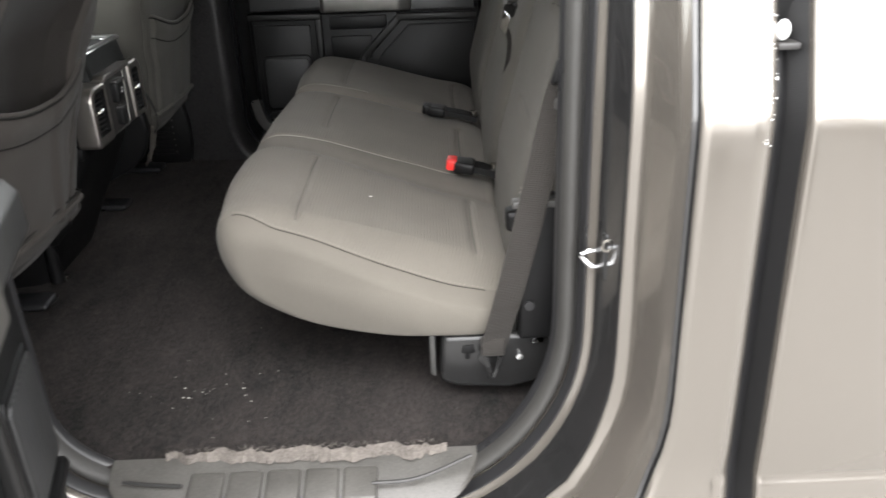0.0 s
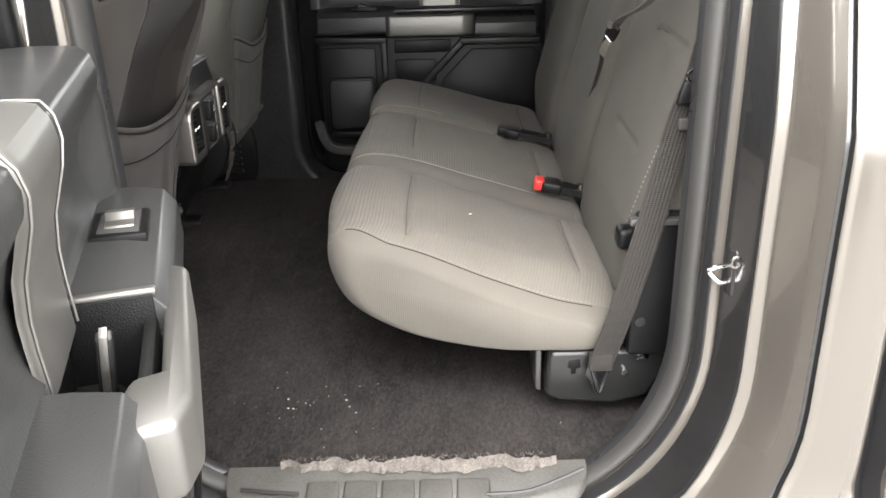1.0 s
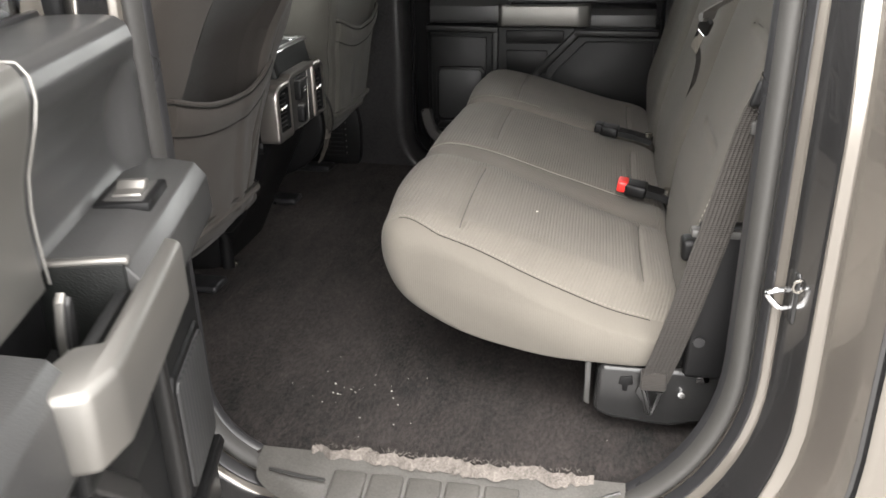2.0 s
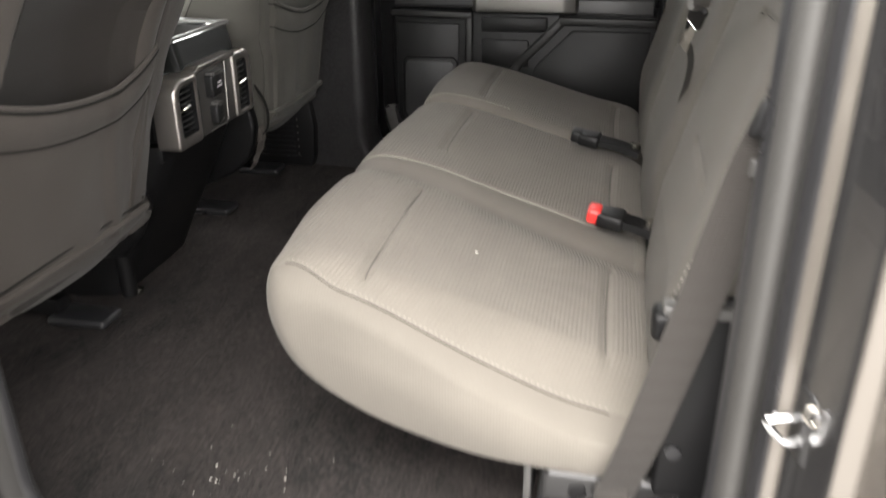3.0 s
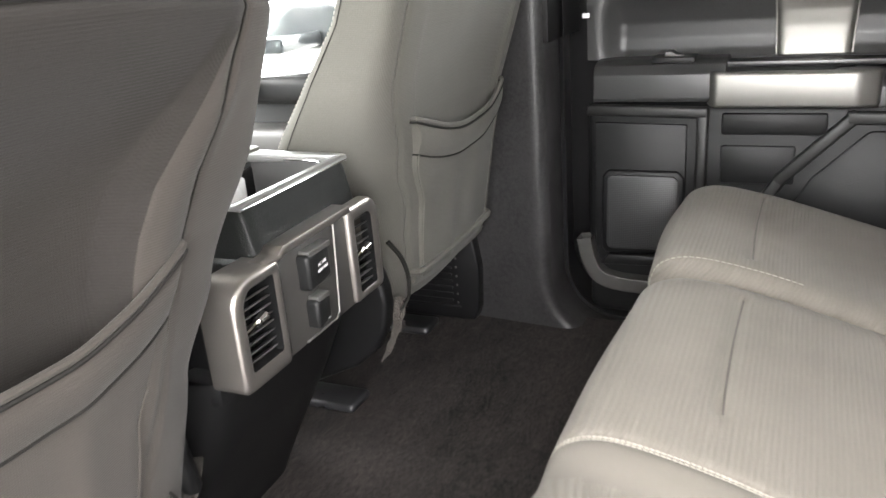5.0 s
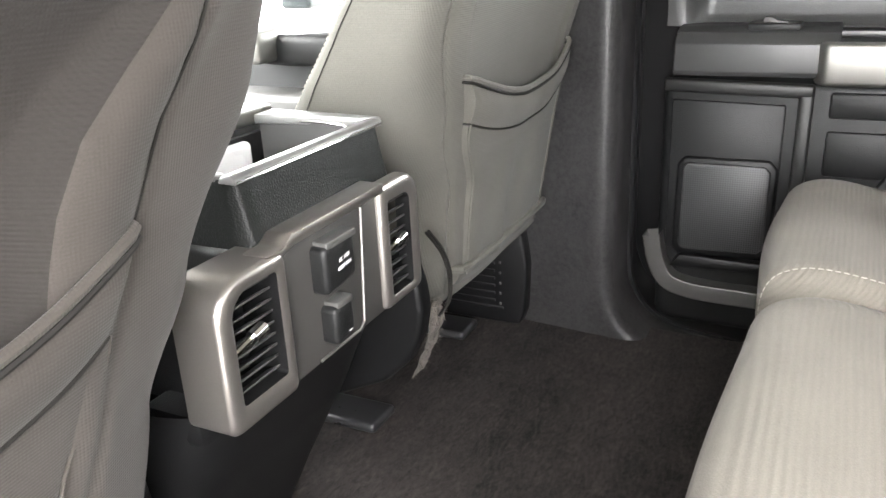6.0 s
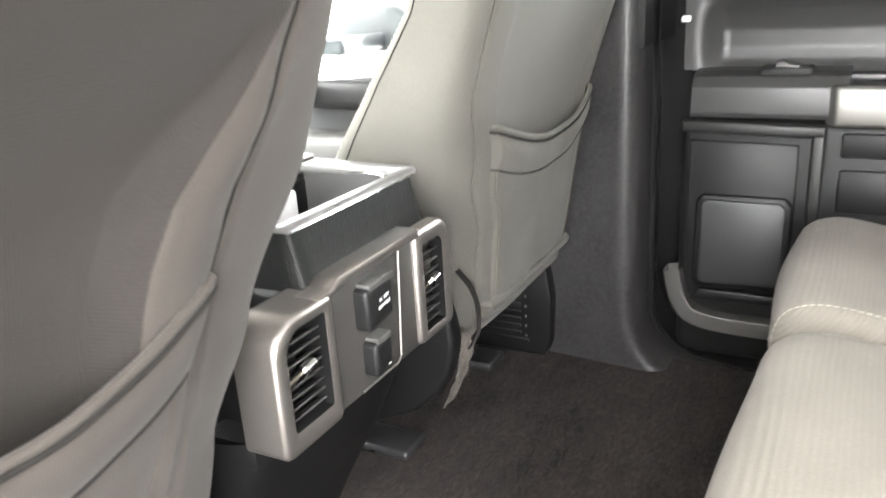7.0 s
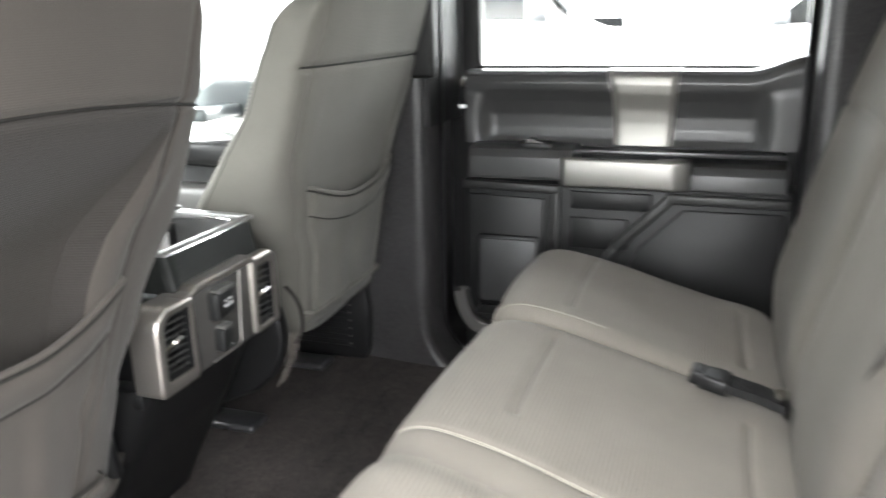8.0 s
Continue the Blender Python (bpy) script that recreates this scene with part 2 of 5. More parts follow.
def pile(m, scale, depth):
    """Short carpet pile: a fine uneven nap."""
    nt = m.node_tree
    n = nt.nodes.new("ShaderNodeTexNoise")
    n.inputs["Scale"].default_value, n.inputs["Detail"].default_value, n.inputs["Roughness"].default_value = scale, 4.0, 0.75
    nt.links.new(nt.nodes["Texture Coordinate"].outputs["Object"], n.inputs["Vector"])
    bp = nt.nodes.new("ShaderNodeBump")
    bp.inputs["Strength"].default_value, bp.inputs["Distance"].default_value = 1.0, depth
    nt.links.new(n.outputs["Fac"], bp.inputs["Height"])
    b = nt.nodes["Principled BSDF"]
    nt.links.new(bp.outputs["Normal"], b.inputs["Normal"])
    # tufts differ in how much they are crushed and soiled
    tuft = nt.nodes.new("ShaderNodeTexNoise")
    tuft.inputs["Scale"].default_value, tuft.inputs["Detail"].default_value, tuft.inputs["Roughness"].default_value = scale * 0.30, 3.0, 0.7
    nt.links.new(nt.nodes["Mapping"].outputs["Vector"], tuft.inputs["Vector"])
    level = nt.nodes.new("ShaderNodeMapRange")
    for key, value in (("From Min", 0.33), ("From Max", 0.67), ("To Min", 0.55), ("To Max", 1.6)):
        level.inputs[key].default_value = value
    nt.links.new(tuft.outputs["Fac"], level.inputs["Value"])
    mul = nt.nodes.new("ShaderNodeMix")
    mul.data_type, mul.blend_type = "RGBA", "MULTIPLY"
    mul.inputs["Factor"].default_value = 1.0
    nt.links.new(b.inputs["Base Color"].links[0].from_socket, mul.inputs["A"])
    nt.links.new(level.outputs["Result"], mul.inputs["B"])
    nt.links.new(mul.outputs["Result"], b.inputs["Base Color"])


pile(CARPET, 520, 0.006)
grained(LEATHERETTE, 0.0030, 0.0003)


# ---- building helpers ----
def thing(name, base, label, category, group="", kind=""):
    e = new(name)
    e.location = base
    e.empty_display_size = 0.05
    return tagged(e, label, category, group, kind)


def root_of(ob):
    while ob.parent:
        ob = ob.parent
    return ob


def part(name, bm, mats, parent=None, label="", smooth=True, sharp=38):
    """One mesh object under a thing or a part; its vertices are given in world metres."""
    bmesh.ops.recalc_face_normals(bm, faces=bm.faces)
    for f in bm.faces:
        f.smooth = smooth
    if smooth:
        lim = radians(sharp)
        for e in bm.edges:
            if len(e.link_faces) == 2 and e.calc_face_angle(0) > lim:
                e.smooth = False
    if parent:
        bm.transform(Matrix.Translation(-root_of(parent).location))
    me = bpy.data.meshes.new(name)
    bm.to_mesh(me)
    bm.free()
    for m in mats if isinstance(mats, (list, tuple)) else (mats,):
        me.materials.append(m)
    ob = new(name, me)
    ob.parent = parent
    if label:
        tagged(ob, label)
    return ob


def structure(name, bm, mats, label, category, smooth=True, sharp=38):
    return tagged(part(name, bm, mats, None, "", smooth, sharp), label, category, "", "structure")


def box(lo, hi, r=0.003, seg=2, bm=None, to=None):
    """A box between two corners with rounded edges; to maps its points."""
    b = bmesh.new()
    bmesh.ops.create_cube(b, size=1)
    size = [max(h - l, 1e-4) for l, h in zip(lo, hi)]
    for v in b.verts:
        v.co = Vector([l + (c + 0.5) * s for l, c, s in zip(lo, v.co, size)])
    r = min(r, 0.45 * min(size))
    if r > 0:
        bmesh.ops.bevel(b, geom=list(b.edges), offset=r, segments=seg, profile=0.5, affect="EDGES", clamp_overlap=True)
    if to:
        for v in b.verts:
            v.co = Vector(to(*v.co))
    if bm is None:
        return b
    join(bm, b)
    return bm


def join(bm, other, mat=None):
    me = bpy.data.meshes.new("tmp")
    if mat is not None:
        for f in other.faces:
            f.material_index = mat
    other.to_mesh(me)
    bm.from_mesh(me)
    bpy.data.meshes.remove(me)
    other.free()


def surface(fn, nu, nv, close_u=False, close_v=False, mat=None):
    """A grid of points fn(u, v), u and v from 0 to 1."""
    bm = bmesh.new()
    us, vs = nu + (0 if close_u else 1), nv + (0 if close_v else 1)
    vv = [[bm.verts.new(fn(i / nu, j / nv)) for j in range(vs)] for i in range(us)]
    for i in range(nu):
        for j in range(nv):
            a, b = (i + 1) % us, (j + 1) % vs
            f = bm.faces.new((vv[i][j], vv[a][j], vv[a][b], vv[i][b]))
            if mat:
                f.material_index = mat((i + 0.5) / nu, (j + 0.5) / nv)
    return bm


def prism(poly, lo, hi, to, r=0.004, seg=2):
    """A flat polygon (a, b) given thickness from lo to hi; to(a, c, b) maps to the world."""
    b = bmesh.new()
    bot = [b.verts.new((p[0], lo, p[1])) for p in poly]
    top = [b.verts.new((p[0], hi, p[1])) for p in poly]
    b.faces.new(bot)
    b.faces.new(top[::-1])
    n = len(poly)
    for i in range(n):
        b.faces.new((bot[i], bot[(i + 1) % n], top[(i + 1) % n], top[i]))
    bmesh.ops.recalc_face_normals(b, faces=b.faces)
    if r:
        es = [e for e in b.edges if e.calc_length() > 2.2 * r]
        bmesh.ops.bevel(b, geom=es, offset=r, segments=seg, profile=0.5, affect="EDGES", clamp_overlap=True)
    for v in b.verts:
        v.co = Vector(to(*v.co))
    return b


def smooth_path(points, n=40, closed=False):
    """Catmull-Rom through the points."""
    pts = [Vector(p) for p in points]
    out, k = [], len(pts)
    spans = k if closed else k - 1
    per = max(2, n // spans)
    for i in range(spans):
        p0, p1, p2, p3 = (pts[(i + d) % k] if closed else pts[min(max(i + d, 0), k - 1)] for d in (-1, 0, 1, 2))
        for s in range(per):
            t = s / per
            out.append(0.5 * (2 * p1 + (p2 - p0) * t + (2 * p0 - 5 * p1 + 4 * p2 - p3) * t * t + (3 * p1 - p0 - 3 * p2 + p3) * t ** 3))
    if not closed:
        out.append(pts[-1])
    return out


def tube(points, r, sides=8, closed=False, flat=1.0, up=Vector((0, 0, 1)), bm=None):
    """A round or flattened tube along a path."""
    pts = [Vector(p) for p in points]
    n = len(pts)
    b = bm or bmesh.new()
    rings = []
    for i, p in enumerate(pts):
        a, c = (pts[(i - 1) % n], pts[(i + 1) % n]) if closed else (pts[max(i - 1, 0)], pts[min(i + 1, n - 1)])
        d = (c - a).normalized()
        side = d.cross(up)
        side = side.normalized() if side.length > 1e-4 else Vector((1, 0, 0))
        nrm = side.cross(d)
        rings.append([b.verts.new(p + side * r * math.cos(2 * math.pi * k / sides) + nrm * r * flat * math.sin(2 * math.pi * k / sides)) for k in range(sides)])
    for i in range(n if closed else n - 1):
        r0, r1 = rings[i], rings[(i + 1) % n]
        for k in range(sides):
            b.faces.new((r0[k], r0[(k + 1) % sides], r1[(k + 1) % sides], r1[k]))
    if not closed:
        b.faces.new(rings[0][::-1])
        b.faces.new(rings[-1])
    return b


def rod(a, c, r, sides=12, bm=None):
    return tube([a, c], r, sides, up=Vector((0.3, 0.5, 0.8)), bm=bm)


def stitches(points, length=0.006, gap=0.004, r=0.0011):
    """Short thread stitches laid along a path."""
    pts = [Vector(p) for p in points]
    bm = bmesh.new()
    dist, on, start = 0.0, True, pts[0]
    for a, c in zip(pts, pts[1:]):
        seg, pos = (c - a).length, 0.0
        while seg - pos > 1e-6:
            want = (length if on else gap) - dist
            step = min(want, seg - pos)
            pos += step
            dist += step
            here = a.lerp(c, pos / seg)
            if dist >= (length if on else gap) - 1e-7:
                if on:
                    tube([start, here], r, 5, bm=bm)
                start, on, dist = here, not on, 0.0
    return bm


def interp(x, pts):
    if x <= pts[0][0]:
        return pts[0][1]
    for (a, fa), (c, fc) in zip(pts, pts[1:]):
        if x <= c:
            t = (x - a) / (c - a)
            return fa + (fc - fa) * t
    return pts[-1][1]


def ease(x, pts):
    """Like interp, with smooth turns."""
    if x <= pts[0][0]:
        return pts[0][1]
    for (a, fa), (c, fc) in zip(pts, pts[1:]):
        if x <= c:
            t = (x - a) / (c - a)
            return fa + (fc - fa) * t * t * (3 - 2 * t)
    return pts[-1][1]


def bell(d, s):
    return math.exp(-0.5 * (d / s) ** 2)


def step(x, a, b):
    t = min(max((x - a) / (b - a), 0), 1)
    return t * t * (3 - 2 * t)


def ribbon(points, width, across, thick=0.0016):
    """Belt webbing along a path; across is its flat direction."""
    pts = [Vector(p) for p in points]
    bm = bmesh.new()
    rows = []
    for i, p in enumerate(pts):
        d = (pts[min(i + 1, len(pts) - 1)] - pts[max(i - 1, 0)]).normalized()
        a = Vector(across) - d * Vector(across).dot(d)
        a.normalize()
        n = a.cross(d)
        ring = []
        for k in range(25):
            s = (k / 24 - 0.5) * width
            ring.append(bm.verts.new(p + a * s + n * (thick * 0.5 + 0.0009 * (k % 3 == 1) * min(1.0, width / 0.04))))
        for k in range(24, -1, -1):
            s = (k / 24 - 0.5) * width
            ring.append(bm.verts.new(p + a * s - n * (thick * 0.5 + 0.0009 * (k % 3 == 1) * min(1.0, width / 0.04))))
        rows.append(ring)
    for r0, r1 in zip(rows, rows[1:]):
        m = len(r0)
        for k in range(m):
            bm.faces.new((r0[k], r0[(k + 1) % m], r1[(k + 1) % m], r1[k]))
    return bm


def text_mesh(body, size, to, mat, parent, name):
    cu = bpy.data.curves.new("t", "FONT")
    cu.body, cu.size, cu.align_x, cu.align_y, cu.extrude = body, size, "CENTER", "CENTER", 0.0002
    ob = bpy.data.objects.new("t", cu)
    scene.collection.objects.link(ob)
    me = ob.evaluated_get(bpy.context.evaluated_depsgraph_get()).to_mesh()
    bm = bmesh.new()
    bm.from_mesh(me)
    bpy.data.objects.remove(ob)
    for v in bm.verts:
        v.co = Vector(to(*v.co))
    return part(name, bm, mat, parent, smooth=False)


# ---- the plan: x to the tail, y across to the far side, z up from the carpet ----
MID = 0.68                     # the cab's middle line
GROUND = -0.62
ROOF = 1.20
SKIN = -0.415                  # the near outer skin; the far one mirrors it


def opening(o, front=-0.315, rear=0.565, low=-0.085, high=1.10, n=16):
    """The rounded outline of a rear door's opening in x and z, set outwards by o."""
    out = []
    for cx, cz, r, a0 in ((rear - 0.33, low + 0.33, 0.33, -90), (rear - 0.10, high - 0.10, 0.10, 0),
                          (front + 0.10, high - 0.10, 0.10, 90), (front + 0.15, 0.12, 0.15, 180)):
        for k in range(n + 1):
            a = radians(a0 + 90 * k / n)
            out.append((cx + (r + o) * math.cos(a), cz + (r + o) * math.sin(a)))
    fine = []
    for k, (x, z) in enumerate(out):
        fine.append((x, z))
        if k % (n + 1) == n:
            x1, z1 = out[(k + 1) % len(out)]
            fine += [(x + (x1 - x) * j / 24, z + (z1 - z) * j / 24) for j in range(1, 24)]
    return fine


def skin_y(z):
    """The outer skin: nearly upright below the belt line, leaning in above it."""
    low = ease(z, [(-0.40, 0.05), (-0.1, 0.012), (0.2, 0.0), (0.6, 0.004)])
    return SKIN + low + 0.17 * (math.hypot(z - 0.62, 0.014) + z - 0.62) - 0.004 * step(0.112 - z, 0.0, 0.006) - 0.24 * min(max(0.107 - z, 0.0), 0.12)


def opening_band(profile, flip=False, mats=None, lean=False, front=-0.315):
    """A ring round the opening; the profile is a row of (outward, y) points; with lean its upper part follows the skin inwards."""
    rings = [opening(o, front) for o, _ in profile]
    if lean:                   # the centre pillar is slimmer beside the windows
        rings = [[(front + (x - front) * (1 - 0.45 * step(z, 0.62, 0.72)) if x < front else x, z) for x, z in ring] for ring in rings]
    n = len(rings[0])
    bm = bmesh.new()
    tip = [min(max((-0.21 - y) / 0.19, 0), 1) if lean else 0 for _, y in profile]
    vv = [[bm.verts.new((x, ((2 * MID - y) if flip else y) + k * (skin_y(z) - SKIN) * (z > 0), z)) for x, z in ring] for ring, (_, y), k in zip(rings, profile, tip)]
    for i in range(len(profile) - 1):
        for k in range(n):
            f = bm.faces.new((vv[i][k], vv[i][(k + 1) % n], vv[i + 1][(k + 1) % n], vv[i + 1][k]))
            if mats:
                f.material_index = mats[i]
    return bm


# ---- ground ----
ground = structure("ground", surface(lambda u, v: ((u - 0.5) * 240, (v - 0.5) * 240, GROUND + 0.01 * noise.noise((u * 90, v * 90, 0))), 60, 60), LOT,
                   "wet grey concrete of an open car park", "ground")

# ---- cab floor ----
floor = structure("floor", surface(
    lambda u, v: (-1.7 + 2.35 * u, -0.185 + 0.012 * noise.noise((u * 40, 0, 3)) * (v < 0.01) + 1.68 * v,
                  0.004 * noise.noise((u * 9, v * 9, 1)) + 0.0015 * noise.noise((u * 60, v * 60, 5)) - 0.012 * step(0.03 - v, 0, 0.03)), 150, 110),
    CARPET, "worn dark brown-black cab carpet with crumbs", "carpet")

fray = bmesh.new()
rnd = random.Random(5)
strip = surface(lambda u, v: (-0.10 + 0.48 * u, -0.176 - 0.010 * step(u, 0.0, 0.1) * noise.noise((u * 7, 0, 6)) - 0.022 * v * (0.3 + 0.7 * step(u, 0, 0.35)) * (1 - 0.6 * step(u, 0.8, 1)) + 0.012 * noise.noise((u * 18, v * 0.3, 0)) + 0.006 * noise.noise((u * 60, v, 8)),
                              0.004 - 0.012 * v + 0.003 * noise.noise((u * 60, v * 7, 2))), 130, 5)
join(fray, strip)
for k in range(150):
    x = rnd.uniform(-0.10, 0.36)
    p = Vector((x, -0.172 + rnd.uniform(-0.006, 0.004), 0.003))
    tube([p, p + Vector((rnd.uniform(-0.006, 0.006), rnd.uniform(0.001, 0.007), rnd.uniform(0, 0.003)))], 0.0006, 3, bm=fray)
part("frayed_edge", fray, FRAY, floor, "pale frayed carpet backing")

crumbs = bmesh.new()
for k in range(40):
    a, d = rnd.uniform(0, 6.28), abs(rnd.gauss(0, 0.09))
    x, y = (-0.09 + d * math.cos(a), 0.0 + 0.6 * d * math.sin(a)) if k < 28 else (rnd.uniform(-0.3, 0.45), rnd.uniform(-0.15, 0.6))
    s = rnd.uniform(0.0005, 0.0011) if k % 9 else 0.0017
    c = bmesh.new()
    bmesh.ops.create_icosphere(c, subdivisions=1, radius=s)
    c.transform(Matrix.Translation((x, y, 0.004)) @ Matrix.Diagonal((1.3, 1, 0.6, 1)))
    join(crumbs, c)
tagged(part("crumbs", crumbs, CRUMB), "pale crumbs scattered over the carpet", "debris", "", "stuff")

# ---- near side: jamb, seal, sill, outer skin ----
JAMB = [(0.022, -0.192), (0.024, -0.212), (0.027, -0.2195), (0.031, -0.2235), (0.0405, -0.2265), (0.0440, -0.231), (0.0460, -0.240), (0.0555, -0.270), (0.0620, -0.292), (0.0650, -0.300), (0.0685, -0.3025),
        (0.0775, -0.303), (0.0815, -0.306), (0.084, -0.316), (0.092, -0.345), (0.099, -0.372), (0.102, -0.382), (0.105, -0.388), (0.1105, -0.401), (0.1115, -0.400), (0.1125, -0.396), (0.1175, -0.398), (0.119, -0.408), (0.124, -0.4125), (0.13, -0.4135)]
# the wide black band stands in for what the glossy paint reflects
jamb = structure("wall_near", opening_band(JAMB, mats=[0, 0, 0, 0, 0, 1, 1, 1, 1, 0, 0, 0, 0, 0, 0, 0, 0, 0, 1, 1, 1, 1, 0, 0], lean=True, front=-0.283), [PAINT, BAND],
                 "champagne painted door jamb with painted-in dark reflections", "door jamb")
seal = structure("trim_seal_near", opening_band([(-0.004 + 0.0135 * (1 - math.cos(a)), -0.185 - 0.026 * math.sin(a)) for a in [math.pi * k / 10 for k in range(11)]]
                                           + [(0.024, -0.17), (0.0, -0.165), (-0.004, -0.185)], front=-0.283), RUBBER, "grey rubber weatherstrip round the rear door opening", "weatherstrip")
seal_lip = part("seal_lip", opening_band([(-0.004, -0.186), (-0.007, -0.182), (-0.009, -0.172), (-0.006, -0.168), (-0.001, -0.175)], front=-0.283), RUBBER_D, seal)
seal_edge = part("seal_edge", opening_band([(0.0225, -0.206), (0.0265, -0.2225), (0.0285, -0.2262), (0.0310, -0.2262), (0.0318, -0.2225)], front=-0.283), RUBBER_D, seal)


skin = bmesh.new()
join(skin, surface(lambda u, v: (0.745 + 0.030 * u, skin_y(-0.45 + 1.6 * v) + 0.030 * (1 - math.sqrt(max(0, 1 - u ** 2.6))), -0.45 + 1.6 * v), 14, 240))
rim = opening(0.13)
half = [p for p in rim if p[0] > 0.30 and p[1] < 1.0]
half.sort(key=lambda p: p[1])
vv = []
for x, z in half:
    row = []
    for k in range(5):
        xx = x + (max(0.745, x) - x) * k / 4
        row.append(skin.verts.new((xx, skin_y(z) + (0.0015 if k == 0 else 0), z)))
    vv.append(row)
for r0, r1 in zip(vv, vv[1:]):
    for k in range(4):
        if (r0[k].co - r0[k + 1].co).length + (r1[k].co - r1[k + 1].co).length > 1e-5:
            skin.faces.new((r0[k], r0[k + 1], r1[k + 1], r1[k]))
cab_corner = part("cab_corner", skin, PAINT, jamb, "champagne painted outer cab corner")
rocker = part("rocker", surface(lambda u, v: (-0.5 + 1.30 * u, skin_y(-0.28 - 0.17 * v) + (0.10 * v * v), -0.275 - 0.17 * v), 10, 8), PAINT, jamb)

sill = thing("sill_plate", (0.1, -0.24, -0.03), "grey ribbed plastic scuff plate on the door sill", "scuff plate")
def sill_low(x):
    """Height of the opening's lower edge."""
    if x > 0.235:
        return 0.245 - math.sqrt(max(0.0, 0.33 ** 2 - (x - 0.235) ** 2))
    if x < -0.165:
        return 0.12 - math.sqrt(max(0.0, 0.15 ** 2 - (x + 0.165) ** 2))
    return -0.03 - 0.055 * (x + 0.165) / 0.40


def sill_top(u, v):
    x = -0.19 + 0.62 * u
    v *= 0.25 + 0.75 * math.sqrt(max(0.0, 1 - (2 * u - 1) ** 6))
    return (x, -0.176 - 0.106 * v, max(-0.006 - 0.03 * v - 0.02 * v ** 3, sill_low(x) + 0.012 - 0.01 * v))


part("plate", surface(sill_top, 110, 12), SCUFF, sill)
for k in range(5):
    x = -0.05 + 0.064 * k
    part("rib", box((x, -0.272, -0.036), (x + 0.057, -0.208, -0.012), 0.005, 3, to=lambda a, b, c: (a, b, c - 0.22 * (-0.21 - b))), SCUFF, sill)
part("edge_trim", tube(smooth_path([(-0.16, -0.226, -0.012), (-0.1, -0.232, -0.016), (-0.06, -0.234, -0.017)], 12), 0.003, 6), SATIN_D, sill)
part("edge_trim", tube(smooth_path([(0.255, -0.246, -0.017), (0.33, -0.242, -0.014), (0.42, -0.222, 0.012)], 12), 0.003, 6), SATIN_D, sill)

# striker on the jamb
striker = thing("door_striker", (0.617, -0.21, 0.36), "zinc steel door striker loop bolted to the jamb", "door striker")
part("plate", box((0.603, -0.262, 0.340), (0.622, -0.232, 0.416), 0.006, 3, to=lambda a, b, c: (a + 0.006 - 0.15 * (b + 0.232), b, c + 0.004)), BRACKET, striker)
part("loop", tube(smooth_path([(0.622, -0.240, 0.389), (0.606, -0.246, 0.390), (0.588, -0.250, 0.388), (0.584, -0.250, 0.383), (0.594, -0.252, 0.371), (0.603, -0.252, 0.366), (0.624, -0.244, 0.367)], 36), 0.0040, 8), CHROME, striker)
part("bolt", tube(smooth_path([(0.617 + 0.007 * math.cos(2 * math.pi * k / 12), -0.262, 0.402 + 0.008 * math.sin(2 * math.pi * k / 12)) for k in range(12)], 24, closed=True), 0.0022, 6, closed=True, up=Vector((0, 1, 0))), STEEL, striker)
part("stop", box((0.626, -0.275, 0.374), (0.635, -0.258, 0.408), 0.003), STEEL, striker)

# interior trim behind the seat's near end
quarter = structure("trim_quarter", box((0.512, -0.088, 0.146), (0.60, -0.066, 0.415), 0.008, 3), PLASTIC, "black plastic quarter trim beside the bench", "trim")
for x, z in ((0.53, 0.215),):
    part("clip", rod((x, -0.092, z), (x, -0.086, z), 0.009, 12), RUBBER_D, quarter)
part("ledge", box((0.50, -0.098, 0.395), (0.60, -0.075, 0.408), 0.004), PLASTIC_M, quarter)
structure("wall_pillar_near", surface(lambda u, v: (-0.44 + 0.125 * u, -0.105 - 0.06 * u ** 2, -0.02 + 0.70 * v), 10, 20), PLASTIC_G, "black grained pillar trim by the driver's seat", "pillar trim")
structure("wall_quarter_near", box((0.575, -0.20, 0.0), (0.79, -0.13, ROOF), 0.01), PLASTIC_G, "dark plastic rear pillar trim", "pillar trim")

# ---- the load bed behind the cab ----
bed = thing("truck_bed", (1.9, SKIN, 0.0), "champagne painted pickup load bed side", "truck bed")
part("side", surface(lambda u, v: (0.806 + 1.9 * u ** 2, skin_y(-0.40 + 1.22 * v) - 0.004 + 0.016 * (1 - math.sqrt(max(0, 1 - max(0, 1 - 12 * u) ** 2.5))), -0.40 + 1.22 * v), 90, 200), PAINT, bed)
part("inner_wall", box((0.812, -0.375, -0.36), (2.70, -0.315, 0.60), 0.01), PAINT, bed)
part("end_edge", surface(lambda u, v: (0.789 + 0.018 * u, skin_y(-0.40 + 1.22 * v) + 0.03 - 0.018 * u, -0.40 + 1.22 * v), 6, 40), PLASTIC, bed)
part("top_rail", box((0.806, SKIN + 0.06, 0.815), (2.70, -0.20, 0.84), 0.012, 3), PLASTIC, bed)
part("gap_seal", surface(lambda u, v: (0.768 + 0.026 * u, skin_y(-0.38 + 1.075 * v) + 0.032 + 0.012 * math.sin(math.pi * u), -0.38 + 1.075 * v), 6, 40), RUBBER_D, bed)
part("gap_lining", box((0.776, SKIN + 0.07, 0.68), (0.806, SKIN + 0.10, 1.12), 0.004), PLASTIC, bed)
part("seal_end", box((0.770, SKIN + 0.036, 0.690), (0.795, SKIN + 0.062, 0.698), 0.002), SATIN_D, bed)
plug = bmesh.new()
bmesh.ops.create_icosphere(plug, subdivisions=3, radius=0.0095)
